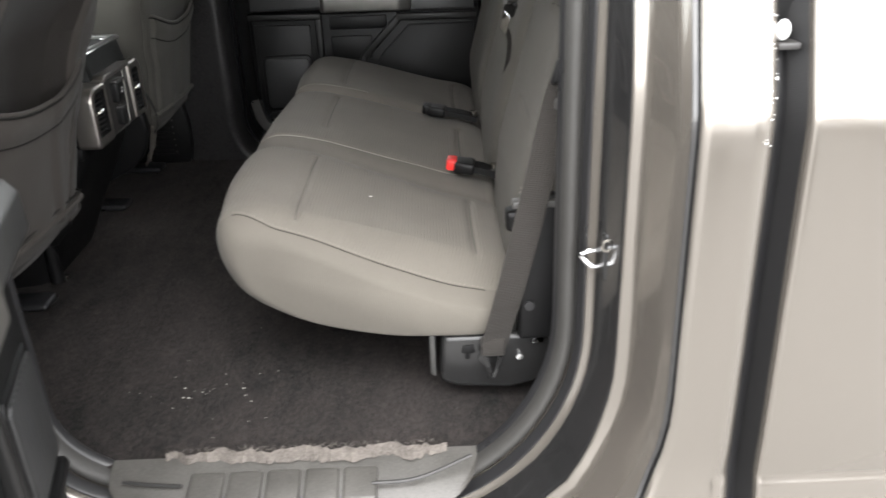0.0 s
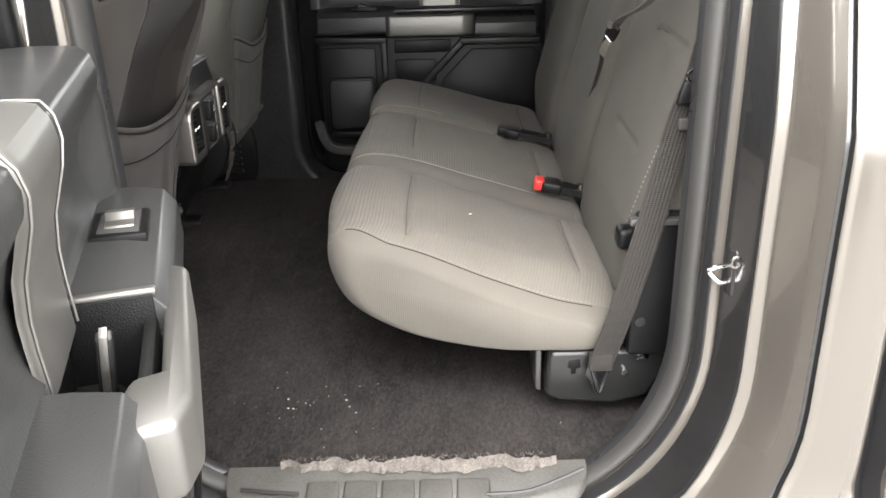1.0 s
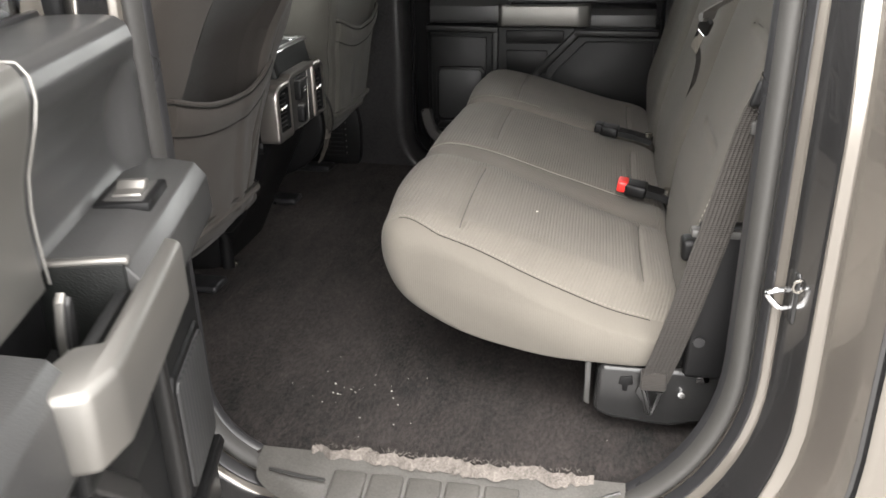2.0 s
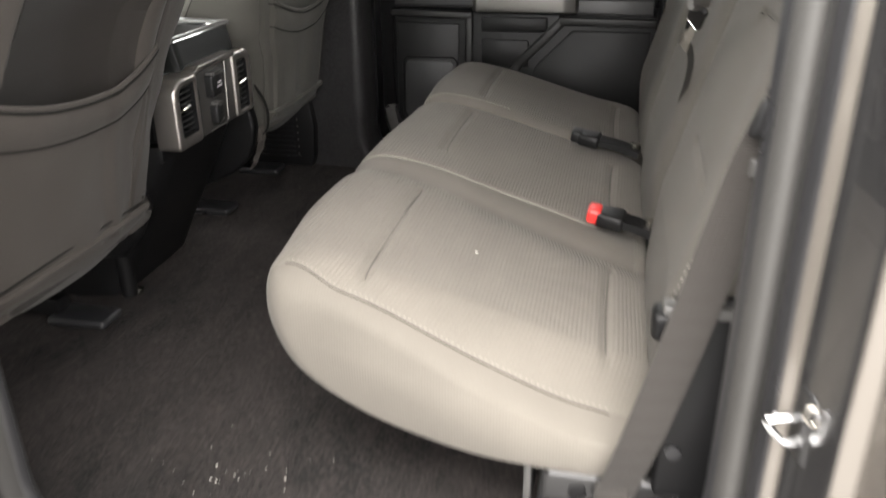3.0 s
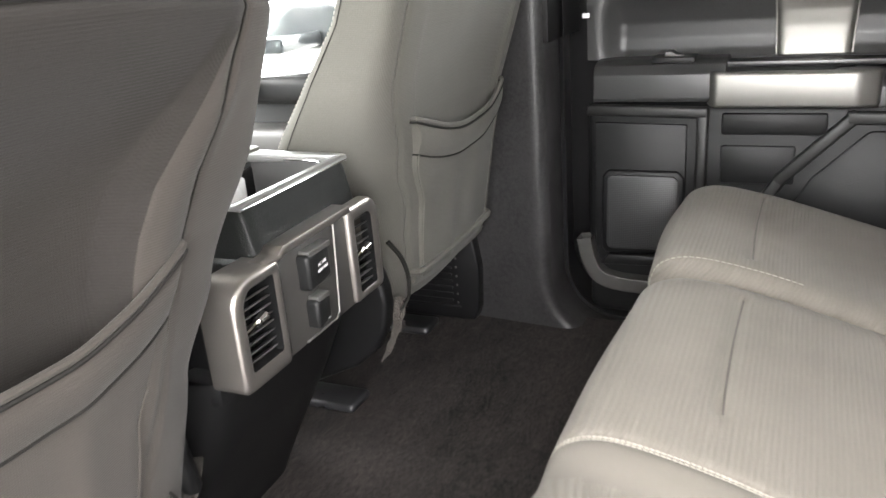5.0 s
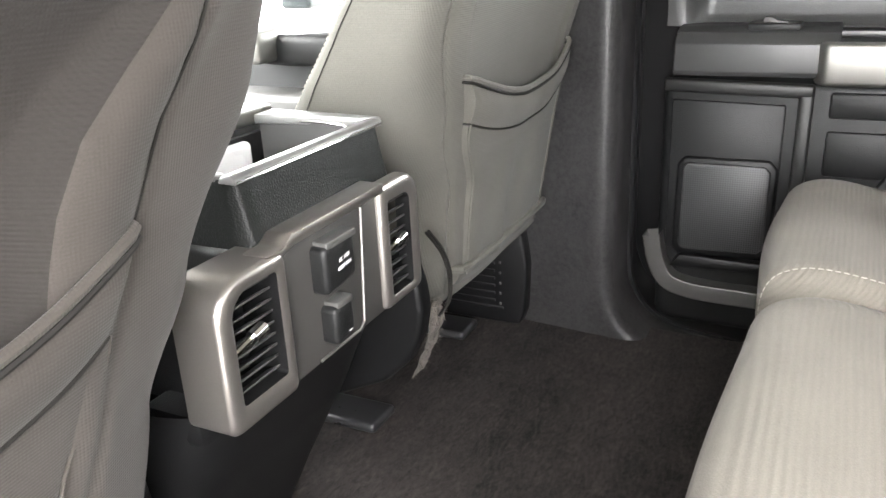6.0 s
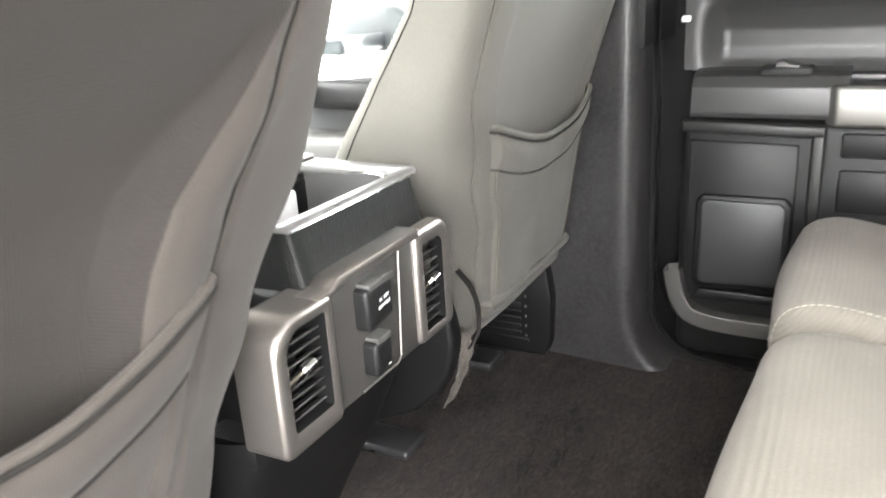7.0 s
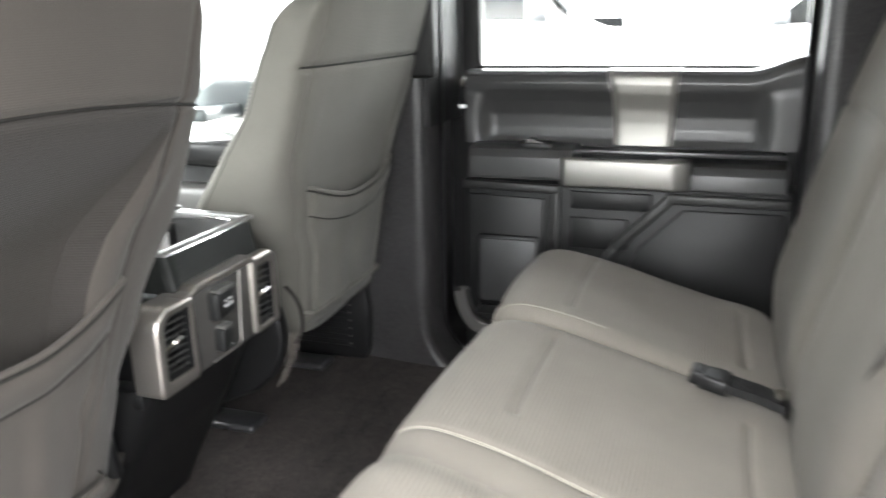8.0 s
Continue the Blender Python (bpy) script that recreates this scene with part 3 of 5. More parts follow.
plug.transform(Matrix.Translation((0.776, SKIN + 0.045, 0.711)) @ Matrix.Diagonal((0.8, 0.9, 1.25, 1)))
part("plug", plug, WHITE, bed, "white plastic plug in the gap")
drops = bmesh.new()
wet = random.Random(8)
for k in range(85):
    if k < 60:
        x, z = wet.uniform(0.754, 0.772), 0.58 + 0.24 * wet.random() ** 0.7
        y = skin_y(z) + 0.030 * (1 - math.sqrt(max(0, 1 - ((x - 0.745) / 0.030) ** 2.6))) if x > 0.745 else skin_y(z)
    else:
        x, z = wet.gauss(0.752, 0.005), 0.02 + 0.13 * wet.random()
        y = skin_y(z) + 0.004
    one = bmesh.new()
    bmesh.ops.create_icosphere(one, subdivisions=1, radius=wet.uniform(0.0006, 0.0013))
    one.transform(Matrix.Translation((x, y, z)) @ Matrix.Diagonal((1, 0.6, 1.2, 1)))
    join(drops, one)
tagged(part("water_drops", drops, CHROME), "small water drops on the cab corner", "water drops", "", "stuff")

# ---- far side: opening trim, seal, shell ----
far_ring = structure("wall_far", opening_band([(0.30, -0.115), (0.20, -0.092), (0.10, -0.080), (0.050, -0.072), (0.026, -0.067), (0.012, -0.0665), (0.002, -0.070), (-0.005, -0.078), (-0.009, -0.090), (-0.010, -0.15), (-0.012, -0.18), (0.004, -0.20), (0.006, -0.37), (0.30, -0.38)], flip=True),
                     PILLAR, "dark grained pillar and sill trim round the far rear door", "pillar trim")
structure("trim_seal_far", opening_band([(-0.026 + 0.022 * (1 - math.cos(a)), -0.165 - 0.03 * math.sin(a)) for a in [math.pi * k / 8 for k in range(9)]], flip=True), RUBBER_D,
          "black rubber weatherstrip of the far rear door", "weatherstrip")
part("clip", box((-0.262, 1.578, 0.654), (-0.246, 1.586, 0.664), 0.002), WHITE, far_ring, "small white clip")
FAR_IN = 2 * MID + 0.125        # plane behind the far trim
structure("wall_far_shell", box((0.86, FAR_IN + 0.02, -0.08), (0.90, FAR_IN + 0.1, ROOF), 0.005), PLASTIC_G, "dark cab side trim", "wall")
structure("wall_far_rail", box((-1.75, FAR_IN - 0.02, 1.12), (0.86, FAR_IN + 0.16, ROOF + 0.02), 0.02), HEADLINER, "grey roof rail trim", "wall")
structure("wall_far_rear_pillar", box((0.61, 2 * MID + 0.09, 0.2), (0.86, 2 * MID + 0.16, 1.14), 0.02), PLASTIC_G, "dark rear pillar trim", "pillar trim")
belt_cover = structure("trim_pillar_cover", box((-0.42, 2 * MID + 0.045, 0.74), (-0.27, 2 * MID + 0.085, 1.14), 0.012, 3), PLASTIC, "black upper pillar cover with a belt slide", "pillar trim")
structure("wall_far_pillar_fill", box((-0.45, 2 * MID + 0.084, 0.62), (-0.296, 2 * MID + 0.36, 1.14), 0.004), PLASTIC, "black inner pillar behind the cover", "pillar trim")
part("slot", box((-0.385, 2 * MID + 0.036, 0.83), (-0.345, 2 * MID + 0.047, 0.98), 0.005), PLASTIC_M, belt_cover)

ceiling = structure("ceiling", surface(lambda u, v: (-1.35 + 2.2 * u, -0.16 + 1.68 * v, ROOF + 0.03 * math.sin(math.pi * u) * math.sin(math.pi * v)), 16, 16), HEADLINER,
                    "light grey cloth headliner", "ceiling")
structure("roof_skin", surface(lambda u, v: (-1.42 + 2.3 * u, -0.22 + 1.80 * v, ROOF + 0.05 + 0.03 * math.sin(math.pi * u) * math.sin(math.pi * v)), 12, 12), PAINT,
          "champagne painted cab roof", "roof")
structure("wall_rear", box((0.80, -0.24, -0.2), (0.83, 2 * MID + 0.24, 0.76), 0.005), PLASTIC_G, "dark lining of the cab's rear wall", "wall")
rear_glass = part("pane", box((0.80, -0.1, 0.76), (0.806, 2 * MID + 0.1, 1.14), 0.001), PRIVACY)
tagged(rear_glass, "tinted rear window pane of the cab", "window", "", "structure")
rear_glass.name = "window_rear"
structure("wall_rear_header", box((0.79, -0.24, 1.14), (0.83, 2 * MID + 0.24, ROOF + 0.06), 0.005), HEADLINER, "roof header over the rear window", "wall")
structure("floor_pan", box((-1.75, -0.31, -0.14), (0.83, 2 * MID + 0.31, -0.10), 0.005), RUBBER_D, "black underside of the cab floor", "floor pan")
structure("wall_dash", box((-2.05, -0.25, -0.15), (-1.70, 2 * MID + 0.25, 0.30), 0.02), PLASTIC, "black firewall and footwell lining", "wall")

# dash, windscreen and the front passenger door, seen between the seats
dash = thing("dashboard", (-1.55, MID, 0.45), "dark dashboard under the bright windscreen", "dashboard")
part("body", surface(lambda u, v: (-1.80 + 0.42 * math.sin(v * math.pi * 0.62) , -0.2 + 1.76 * u, 0.42 - 0.17 * v + 0.06 * math.sin(v * 3.1)), 20, 14), PLASTIC_M, dash)
part("top_pad", box((-1.95, -0.2, 0.33), (-1.56, 2 * MID + 0.2, 0.43), 0.03, 4), PLASTIC, dash)
part("glove_box", box((-1.46, 0.95, 0.20), (-1.40, 1.42, 0.35), 0.015, 3), PLASTIC_G, dash)
part("trim_strip", box((-1.47, 0.90, 0.36), (-1.43, 1.45, 0.40), 0.01, 3), SATIN, dash)
shield = part("pane", surface(lambda u, v: (-1.95 + 0.62 * v, -0.16 + 1.68 * u, 0.42 + 0.78 * v), 4, 4), GLASS)
tagged(shield, "clear raked windscreen glass", "windscreen", "", "structure")
shield.name = "window_front"
shield.visible_shadow = False

front_door = structure("door_3", prism([(-1.72, -0.05), (-0.46, -0.05), (-0.46, 0.665), (-0.76, 0.655), (-0.88, 0.560), (-1.10, 0.545), (-1.28, 0.45), (-1.72, 0.43)], 2 * MID + 0.17, 2 * MID + 0.235, lambda a, c, b: (a, c, b), 0.01), PLASTIC_G,
                       "dark front passenger door panel with a silver armrest trim", "door")
part("upper_pad", box((-1.12, 2 * MID + 0.13, 0.49), (-0.86, 2 * MID + 0.18, 0.555), 0.02, 3), PLASTIC_G, front_door)
part("armrest", box((-1.30, 2 * MID + 0.075, 0.36), (-0.60, 2 * MID + 0.18, 0.44), 0.02, 3), PLASTIC_M, front_door)
part("handle_trim", box((-1.15, 2 * MID + 0.068, 0.500), (-1.06, 2 * MID + 0.15, 0.570), 0.012, 3), SATIN, front_door, "satin silver pull trim")
part("door_frame", box((-0.50, 2 * MID + 0.14, 0.66), (-0.44, 2 * MID + 0.22, 1.14), 0.01), PLASTIC, front_door)
part("window_ledge", box((-0.74, 2 * MID + 0.15, 0.655), (-0.47, 2 * MID + 0.19, 0.668), 0.004), RUBBER_D, front_door)
part("wing_mirror", prism([(-1.22, 0.585), (-0.92, 0.585), (-0.91, 0.66), (-0.98, 0.715), (-1.10, 0.725), (-1.21, 0.68)], 2 * MID + 0.40, 2 * MID + 0.62, lambda a, c, b: (a + 0.15 * (c - 2 * MID - 0.4), c, b), 0.03, 4), DARKPAINT, front_door, "dark wing mirror")
part("mirror_arm", box((-1.10, 2 * MID + 0.21, 0.60), (-1.02, 2 * MID + 0.42, 0.64), 0.012, 3), DARKPAINT, front_door)
pane = part("pane", box((-1.70, 2 * MID + 0.195, 0.44), (-0.47, 2 * MID + 0.20, 1.14), 0.001), GLASS, front_door)
pane.visible_shadow = False
near_front = structure("door_4", prism([(-1.72, -0.25), (-0.42, -0.25), (-0.42, 0.72), (-1.72, 0.69)], -0.41, -0.25, lambda a, c, b: (a, c, b), 0.02), [PAINT],
                       "closed champagne driver's door", "door")
pane = part("pane", box((-1.70, -0.30, 0.70), (-0.45, -0.295, 1.12), 0.001), GLASS, near_front)
pane.visible_shadow = False
structure("pillar_outer_near", box((-0.445, -0.40, -0.3), (-0.385, -0.26, 0.70), 0.015, 3), PAINT, "champagne painted centre pillar", "pillar")
structure("wall_near_rail", box((-1.75, -0.28, 1.135), (0.80, -0.17, ROOF + 0.05), 0.02), PAINT, "champagne painted roof rail", "wall")


# ---- rear doors, the same build on both sides ----
def rear_door(name, place, label, open_cup):
    """to(u, w, z): u from the hinge edge to the latch edge, w from the outer skin inwards."""
    to = place
    d = part(name, prism([(0.0, -0.10), (0.92, -0.10), (0.92, 0.66), (0.955, 0.74), (0.0, 0.72)], -0.085, 0.030, to, 0.006), PAINT)
    tagged(d, label, "door", "rear doors", "structure")

    def add(pname, bm, mat, plabel="", parent=None, **k):
        return part(pname, bm, mat, parent or d, plabel, **k)

    add("door_edge", box((0.002, 0.028, -0.095), (0.918, 0.036, 0.70), 0.003, to=to), PLASTIC)
    # window frame and glass
    for u0, u1 in ((0.02, 0.075), (0.885, 0.945)):
        add("window_frame", box((u0, -0.07, 0.70), (u1, -0.01, 1.12), 0.012, 3, to=to), PLASTIC)
    add("window_frame", box((0.02, -0.07, 1.085), (0.945, -0.01, 1.135), 0.012, 3, to=to), PLASTIC)
    g = add("pane", box((0.05, -0.055, 0.70), (0.90, -0.050, 1.10), 0.0008, to=to), REARGLASS)
    add("window_seal", box((0.05, -0.048, 0.730), (0.89, -0.036, 0.750), 0.004, to=to), RUBBER_D)

    # belt pad, hollow panel under it
    def upper(u, v):
        uu = 0.06 + 0.84 * u if not open_cup else 0.092 + 0.808 * u
        rise = 0.035 * step(uu, 0.76, 0.89)
        prof = [(0, -0.040, 0.743), (0.04, 0.0, 0.7445), (0.10, 0.055, 0.742), (0.20, 0.069, 0.732), (0.30, 0.0745, 0.713), (0.38, 0.072, 0.695), (0.48, 0.054, 0.665),
                (0.62, 0.043, 0.630), (0.78, 0.043, 0.595), (0.90, 0.048, 0.572), (1.0, 0.056, 0.556)]
        w = interp(v, [(p[0], p[1]) for p in prof])
        z = interp(v, [(p[0], p[2]) for p in prof])
        side = max(step((0.165 if open_cup else 0.135) - uu, 0, 0.05), step(uu - 0.775, 0, 0.05)) * step(v, 0.36, 0.44)
        w = w + (0.073 - w) * side
        return to(uu, w, z + rise * step(1 - v, 0.45, 0.75))
    add("upper_panel", surface(upper, 70, 44), DOORPAD)

    # satin block that crosses the hollow
    def block(u, v):
        prof = [(0, -0.038, 0.7430), (0.05, 0.0, 0.7450), (0.12, 0.063, 0.7420), (0.24, 0.072, 0.728), (0.34, 0.0755, 0.709), (0.46, 0.072, 0.686), (0.62, 0.059, 0.645),
                (0.78, 0.055, 0.612), (0.90, 0.055, 0.584), (1.0, 0.057, 0.540 if open_cup else 0.556)]
        w = interp(v, [(p[0], p[1]) for p in prof]) + 0.004
        z = interp(v, [(p[0], p[2]) for p in prof])
        lo = 0.440 + 0.010 * v - 0.012 * bell(v - 0.2, 0.15)
        hi = 0.590 + 0.012 * (1 - v)
        return to(lo + (hi - lo) * u, w - 0.010 * (abs(2 * u - 1) ** 14), z + 0.002)
    add("silver_block", surface(block, 26, 36), SATIN, "satin silver door trim block")
    for k in (0.0, 1.0):
        line = []
        for j in range(37):
            v = 0.02 + 0.98 * j / 36
            line.append(Vector(block(k, v)))
        inward = Vector(to(0, 1, 0)) - Vector(to(0, 0, 0))
        add("bright_edge", tube([p + inward * 0.0095 for p in line], 0.0016, 6, up=inward), SATIN)

    # armrest in two lengths, with the pull cup between
    def rest(u0, u1, hi, ztop, zlow):
        poly = [(0.03, zlow), (hi - 0.004, zlow), (hi, zlow + 0.008), (hi - 0.002, ztop - 0.030), (hi - 0.016, ztop - 0.011), (hi - 0.05, ztop - 0.004), (0.03, ztop)]
        return prism(poly, u0, u1, lambda a, c, b: to(c, a, b), 0.005, 3)
    front_rest = add("armrest_front", rest(0.10 if open_cup else 0.088, 0.440 if open_cup else 0.36, 0.145, 0.562, 0.475), DOORPAD)
    bezel = add("switch_bezel", box((0.208, 0.056, 0.550), (0.296, 0.118, 0.5640), 0.003, 2, to=to), PLASTIC, "", front_rest)
    add("switch_recess", prism([(0.220, 0.064), (0.284, 0.064), (0.290, 0.110), (0.214, 0.110)], 0.552, 0.5648, lambda a, c, b: to(a, b, c), 0.002), PLASTIC_M, "", bezel)
    # same switch twice, coloured as lit on the near door, shaded on the far
    add("switch_button", prism([(0.230, 0.562), (0.274, 0.562), (0.272, 0.567), (0.256, 0.568), (0.246, 0.575), (0.234, 0.574)], 0.072, 0.104, to, 0.001), SATIN if open_cup else PLASTIC_M, "window switch coloured as lit silver" if open_cup else "", bezel)
    add("armrest_rear", rest(0.602 if open_cup else 0.60, 0.86, 0.128, 0.560 if open_cup else 0.530, 0.455), DOORPAD)
    plan = [(0.322, 0.134), (0.340, 0.158), (0.600, 0.163), (0.640, 0.149), (0.645, 0.118), (0.604, 0.100), (0.562, 0.112), (0.556, 0.136)]
    add("handle_trim", prism(plan, 0.464, 0.537, lambda a, c, b: to(a, b, c), 0.008, 3), SATIN, "satin silver pull handle trim")
    if open_cup:
        # satin strip added as the highlight along the armrest's bevelled end
        add("edge_highlight", box((0.432, 0.045, 0.553), (0.444, 0.132, 0.561), 0.003, 3, to=to), SATIN)
        add("cup_wall", box((0.436, 0.040, 0.43), (0.446, 0.128, 0.556), 0.002, to=to), LEATHERETTE)
        add("cup_back", box((0.440, 0.036, 0.43), (0.612, 0.046, 0.545), 0.002, to=to), PLASTIC)
        add("cup_floor", box((0.440, 0.036, 0.43), (0.620, 0.130, 0.446), 0.003, to=to), LEATHERETTE)
        add("cup_side", box((0.330, 0.116, 0.43), (0.625, 0.129, 0.530), 0.004, to=to), PLASTIC_G)
        lever = add("release_lever", prism([(0.478, 0.440), (0.500, 0.440), (0.497, 0.520), (0.490, 0.546), (0.483, 0.552), (0.477, 0.544)], 0.070, 0.085, lambda a, c, b: to(a + 0.12 * (b - 0.44), c + 0.10 * (b - 0.44), b), 0.003, 3), BRACKET, "black lever with a silver front")
        add("lever_face", prism([(0.500, 0.442), (0.5035, 0.442), (0.5015, 0.518), (0.494, 0.549), (0.486, 0.556), (0.485, 0.552), (0.491, 0.546), (0.498, 0.518)], 0.074, 0.081, lambda a, c, b: to(a + 0.12 * (b - 0.44), c + 0.10 * (b - 0.44), b), 0.0006), SATIN, "silver front of the lever", lever)
    if not open_cup:
        add("gap_strip", box((0.10, 0.06, 0.540), (0.85, 0.110, 0.552), 0.002, to=to), RUBBER_D)
    if open_cup:
        def to(u, w, z):
            return place(u, w - 0.036 * step(w, 0.02, 0.1), z)

    # lower panel with its ridges, speaker and storage lip
    add("lower_panel", box((0.07, 0.0, -0.03), (0.90, 0.128, 0.470), 0.02, 3, to=to), PLASTIC_G)

    def ridge(path, wide, name="ridge", mat=RIDGE, base=0.125, high=0.022):
        b = bmesh.new()
        for i in range(len(path) - 1):
            a, c = Vector(path[i]), Vector(path[i + 1])
            dr = (c - a).normalized()
            n = Vector((-dr.y, dr.x)) * wide / 2
            a2, c2 = a - dr * (wide / 2 - 0.001 * i), c + dr * wide / 2
            join(b, prism([(a2 + n).to_tuple(), (c2 + n).to_tuple(), (c2 - n).to_tuple(), (a2 - n).to_tuple()], base, base + high - 0.0006 * i, to, 0.006, 3))
        return add(name, b, mat)
    ridge([(0.085, 0.458), (0.318, 0.452), (0.316, 0.135)], 0.024)
    ridge([(0.86, 0.440), (0.600, 0.442), (0.475, 0.315), (0.38, 0.16)], 0.026)
    add("inset", box((0.355, 0.115, 0.405), (0.555, 0.137, 0.450), 0.006, to=to), PLASTIC_G)
    add("inset", box((0.355, 0.115, 0.30), (0.50, 0.134, 0.382), 0.006, to=to), PLASTIC_G)
    add("pocket_panel", prism([(0.63, 0.415), (0.86, 0.415), (0.86, 0.10), (0.42, 0.10), (0.53, 0.315)], 0.115, 0.134, to, 0.008), PLASTIC_G)
    add("speaker_panel", prism([(0.088, 0.135), (0.285, 0.130), (0.286, 0.425), (0.088, 0.430)], 0.115, 0.1345, to, 0.004, 2), PLASTIC_G)

    def lowered(u, w, z):
        return to(u, w, z - 0.010)
    sp = add("speaker_frame", prism([(0.112, 0.135), (0.268, 0.140), (0.282, 0.155), (0.284, 0.318), (0.270, 0.334), (0.118, 0.334), (0.105, 0.318), (0.102, 0.150)], 0.12, 0.140, lowered, 0.006, 3), PLASTIC)
    add("speaker_grille", prism([(0.122, 0.148), (0.260, 0.152), (0.271, 0.162), (0.273, 0.312), (0.262, 0.323), (0.126, 0.323), (0.117, 0.314), (0.114, 0.158)], 0.13, 0.1440, lowered, 0.004), MESHGRILLE,
        "perforated speaker grille", sp)
    lip = smooth_path([(0.066, 0.165), (0.076, 0.115), (0.098, 0.075), (0.135, 0.060), (0.2, 0.055), (0.30, 0.054), (0.50, 0.052), (0.80, 0.052)], 40)

    def lip_at(u, v):
        k = u * (len(lip) - 1)
        i = min(int(k), len(lip) - 2)
        p = Vector(lip[i]).lerp(Vector(lip[i + 1]), k - i)
        q = (Vector(lip[i + 1]) - Vector(lip[i])).normalized()
        n = Vector((-q.y, q.x))
        a = v * 2 * math.pi
        c = p + n * 0.017 * math.copysign(abs(math.cos(a)) ** 0.16, math.cos(a))
        return to(c.x, 0.140 + 0.022 * math.copysign(abs(math.sin(a)) ** 0.16, math.sin(a)), c.y)
    if not open_cup:
        add("storage_lip", surface(lip_at, 48, 32, close_v=True), LIP)
    add("storage_shelf", prism([(0.10, 0.10), (0.285, 0.105), (0.285, 0.125), (0.12, 0.128)], 0.12, 0.150, to, 0.005), PLASTIC)
    return d


HX, HY, DX, DY = -0.325, -0.24, 0.28, -0.96      # the open door: hinge and direction


def near_door(u, w, z):
    return (HX + DX * u - DY * w, HY + DY * u + DX * w, z)


def far_door(u, w, z):
    return (u - 0.33, 2 * MID + 0.37 - 0.0 - w * 1.0, z)


rear_door("door_1", near_door, "open rear door with dark panel and satin silver trim", True)
rear_door("door_2", far_door, "closed far rear door with dark panel and silver trim", False)


# ---- rear bench ----
PROFILE = [(0.470, 0.246), (0.40, 0.262), (0.30, 0.292), (0.20, 0.322), (0.12, 0.344), (0.06, 0.356), (0.022, 0.354), (-0.006, 0.338), (-0.018, 0.305), (-0.014, 0.258),
           (0.012, 0.205), (0.07, 0.165), (0.15, 0.138), (0.28, 0.127), (0.40, 0.134), (0.500, 0.142), (0.520, 0.17), (0.510, 0.225)]
OUTLINE = smooth_path([(x, 0, z) for x, z in PROFILE], 306, closed=True)


def seat_cushion(y0, y1, r0, r1, creases, grooves, dip=0.0):
    """A bench cushion lofted across y; creases and grooves are pressed into its top."""
    n = len(OUTLINE)
    core = Vector((0.26, 0, 0.235))
    wide = y1 - y0

    def at(u, v):
        y = y0 + wide * v
        p = OUTLINE[int(round(u * n)) % n].copy()
        d0, d1 = (y - y0) / r0, (y1 - y) / r1
        s = 1.0
        for d, r in ((d0, r0), (d1, r1)):
            if d < 1:
                s = min(s, 1 - (1 - math.sqrt(max(0, 1 - (1 - d) ** 2))) * 0.95)
        top = step(p.z, 0.235, 0.30) if p.x < 0.3 else step(p.z, 0.20, 0.24)
        rad = (p - core)
        inset = (1 - s)
        q = core + Vector((rad.x * (1 - inset * 0.22), 0, rad.z * (1 - inset * (0.42 if p.z > 0.235 else 0.2))))
        z = q.z - top * dip * math.sin(math.pi * v) ** 2 * step(q.x, 0.1, 0.25)
        for cx, ya, yb, deep, sig in creases:
            on = step(y, ya - 0.012, ya + 0.012) * step(yb + 0.012 - y, 0, 0.024)
            z -= top * on * deep * bell(q.x - cx - 0.012 * ((y - (ya + yb) / 2) / (yb - ya)) ** 2, sig)
        for gy, slope, deep, sig in grooves:
            z -= top * deep * bell(y - gy - slope * q.x, sig)
        z += top * 0.0018 * noise.noise((q.x * 9, y * 9, 4))
        # the near end bulges outwards with the seat's length
        yy = y
        if d0 < 1 and y0 < 0.2:
            yy = y - 0.075 * step(q.x, 0.02, 0.46) * (1 - d0)
            z -= step(p.z, 0.12, 0.33) * 0.062 * (1 - d0) ** 1.2 * min(max((q.x - 0.02) / 0.44, 0), 1)
        fwd = step(0.16 - q.x, 0, 0.14)
        x = q.x - fwd * (0.024 * bell(y - 0.27, 0.12) + 0.016 * bell(y - 1.2, 0.12) + 0.018 * bell(y - 0.62, 0.18))
        return (x, yy, z)

    def mat(u, v):
        p = OUTLINE[int(u * n) % n]
        y = y0 + wide * v
        if y0 < 0.2 and v < 0.021 + 0.024 * step(0.09 - p.x, 0, 0.08):
            return 2
        if y0 < 0.2 and p.z > 0.24 and 0.455 - 0.2 * p.x < y < 0.505 - 0.055 * p.x:
            return 1           # plain strip between the two seats
        return 0

    cols = 230

    def spread(v):
        return v - 0.5 * math.sin(2 * math.pi * v) / (2 * math.pi)
    bm = surface(lambda u, v: at(u, spread(v)), n, cols, close_u=True, mat=lambda u, v: mat(u, spread(v)))
    bm.verts.ensure_lookup_table()
    for j in (0, cols):
        loop = [bm.verts[i * (cols + 1) + j] for i in range(n)]
        f = bm.faces.new(loop)
        f.material_index = 2 if j == 0 else 1
    return bm, at


def top_line(at, y0, y1, pts):
    """Points on a cushion's top for x and y given."""
    out = []
    n = len(OUTLINE)
    for x, y in pts:
        v = (y - y0) / (y1 - y0)
        best = min((k for k in range(n) if OUTLINE[k].z > 0.24), key=lambda k: abs(at(k / n, v)[0] - x))
        p = Vector(at(best / n, v))
        p.x = x
        out.append(p + Vector((0, 0, 0.0012)))
    return out


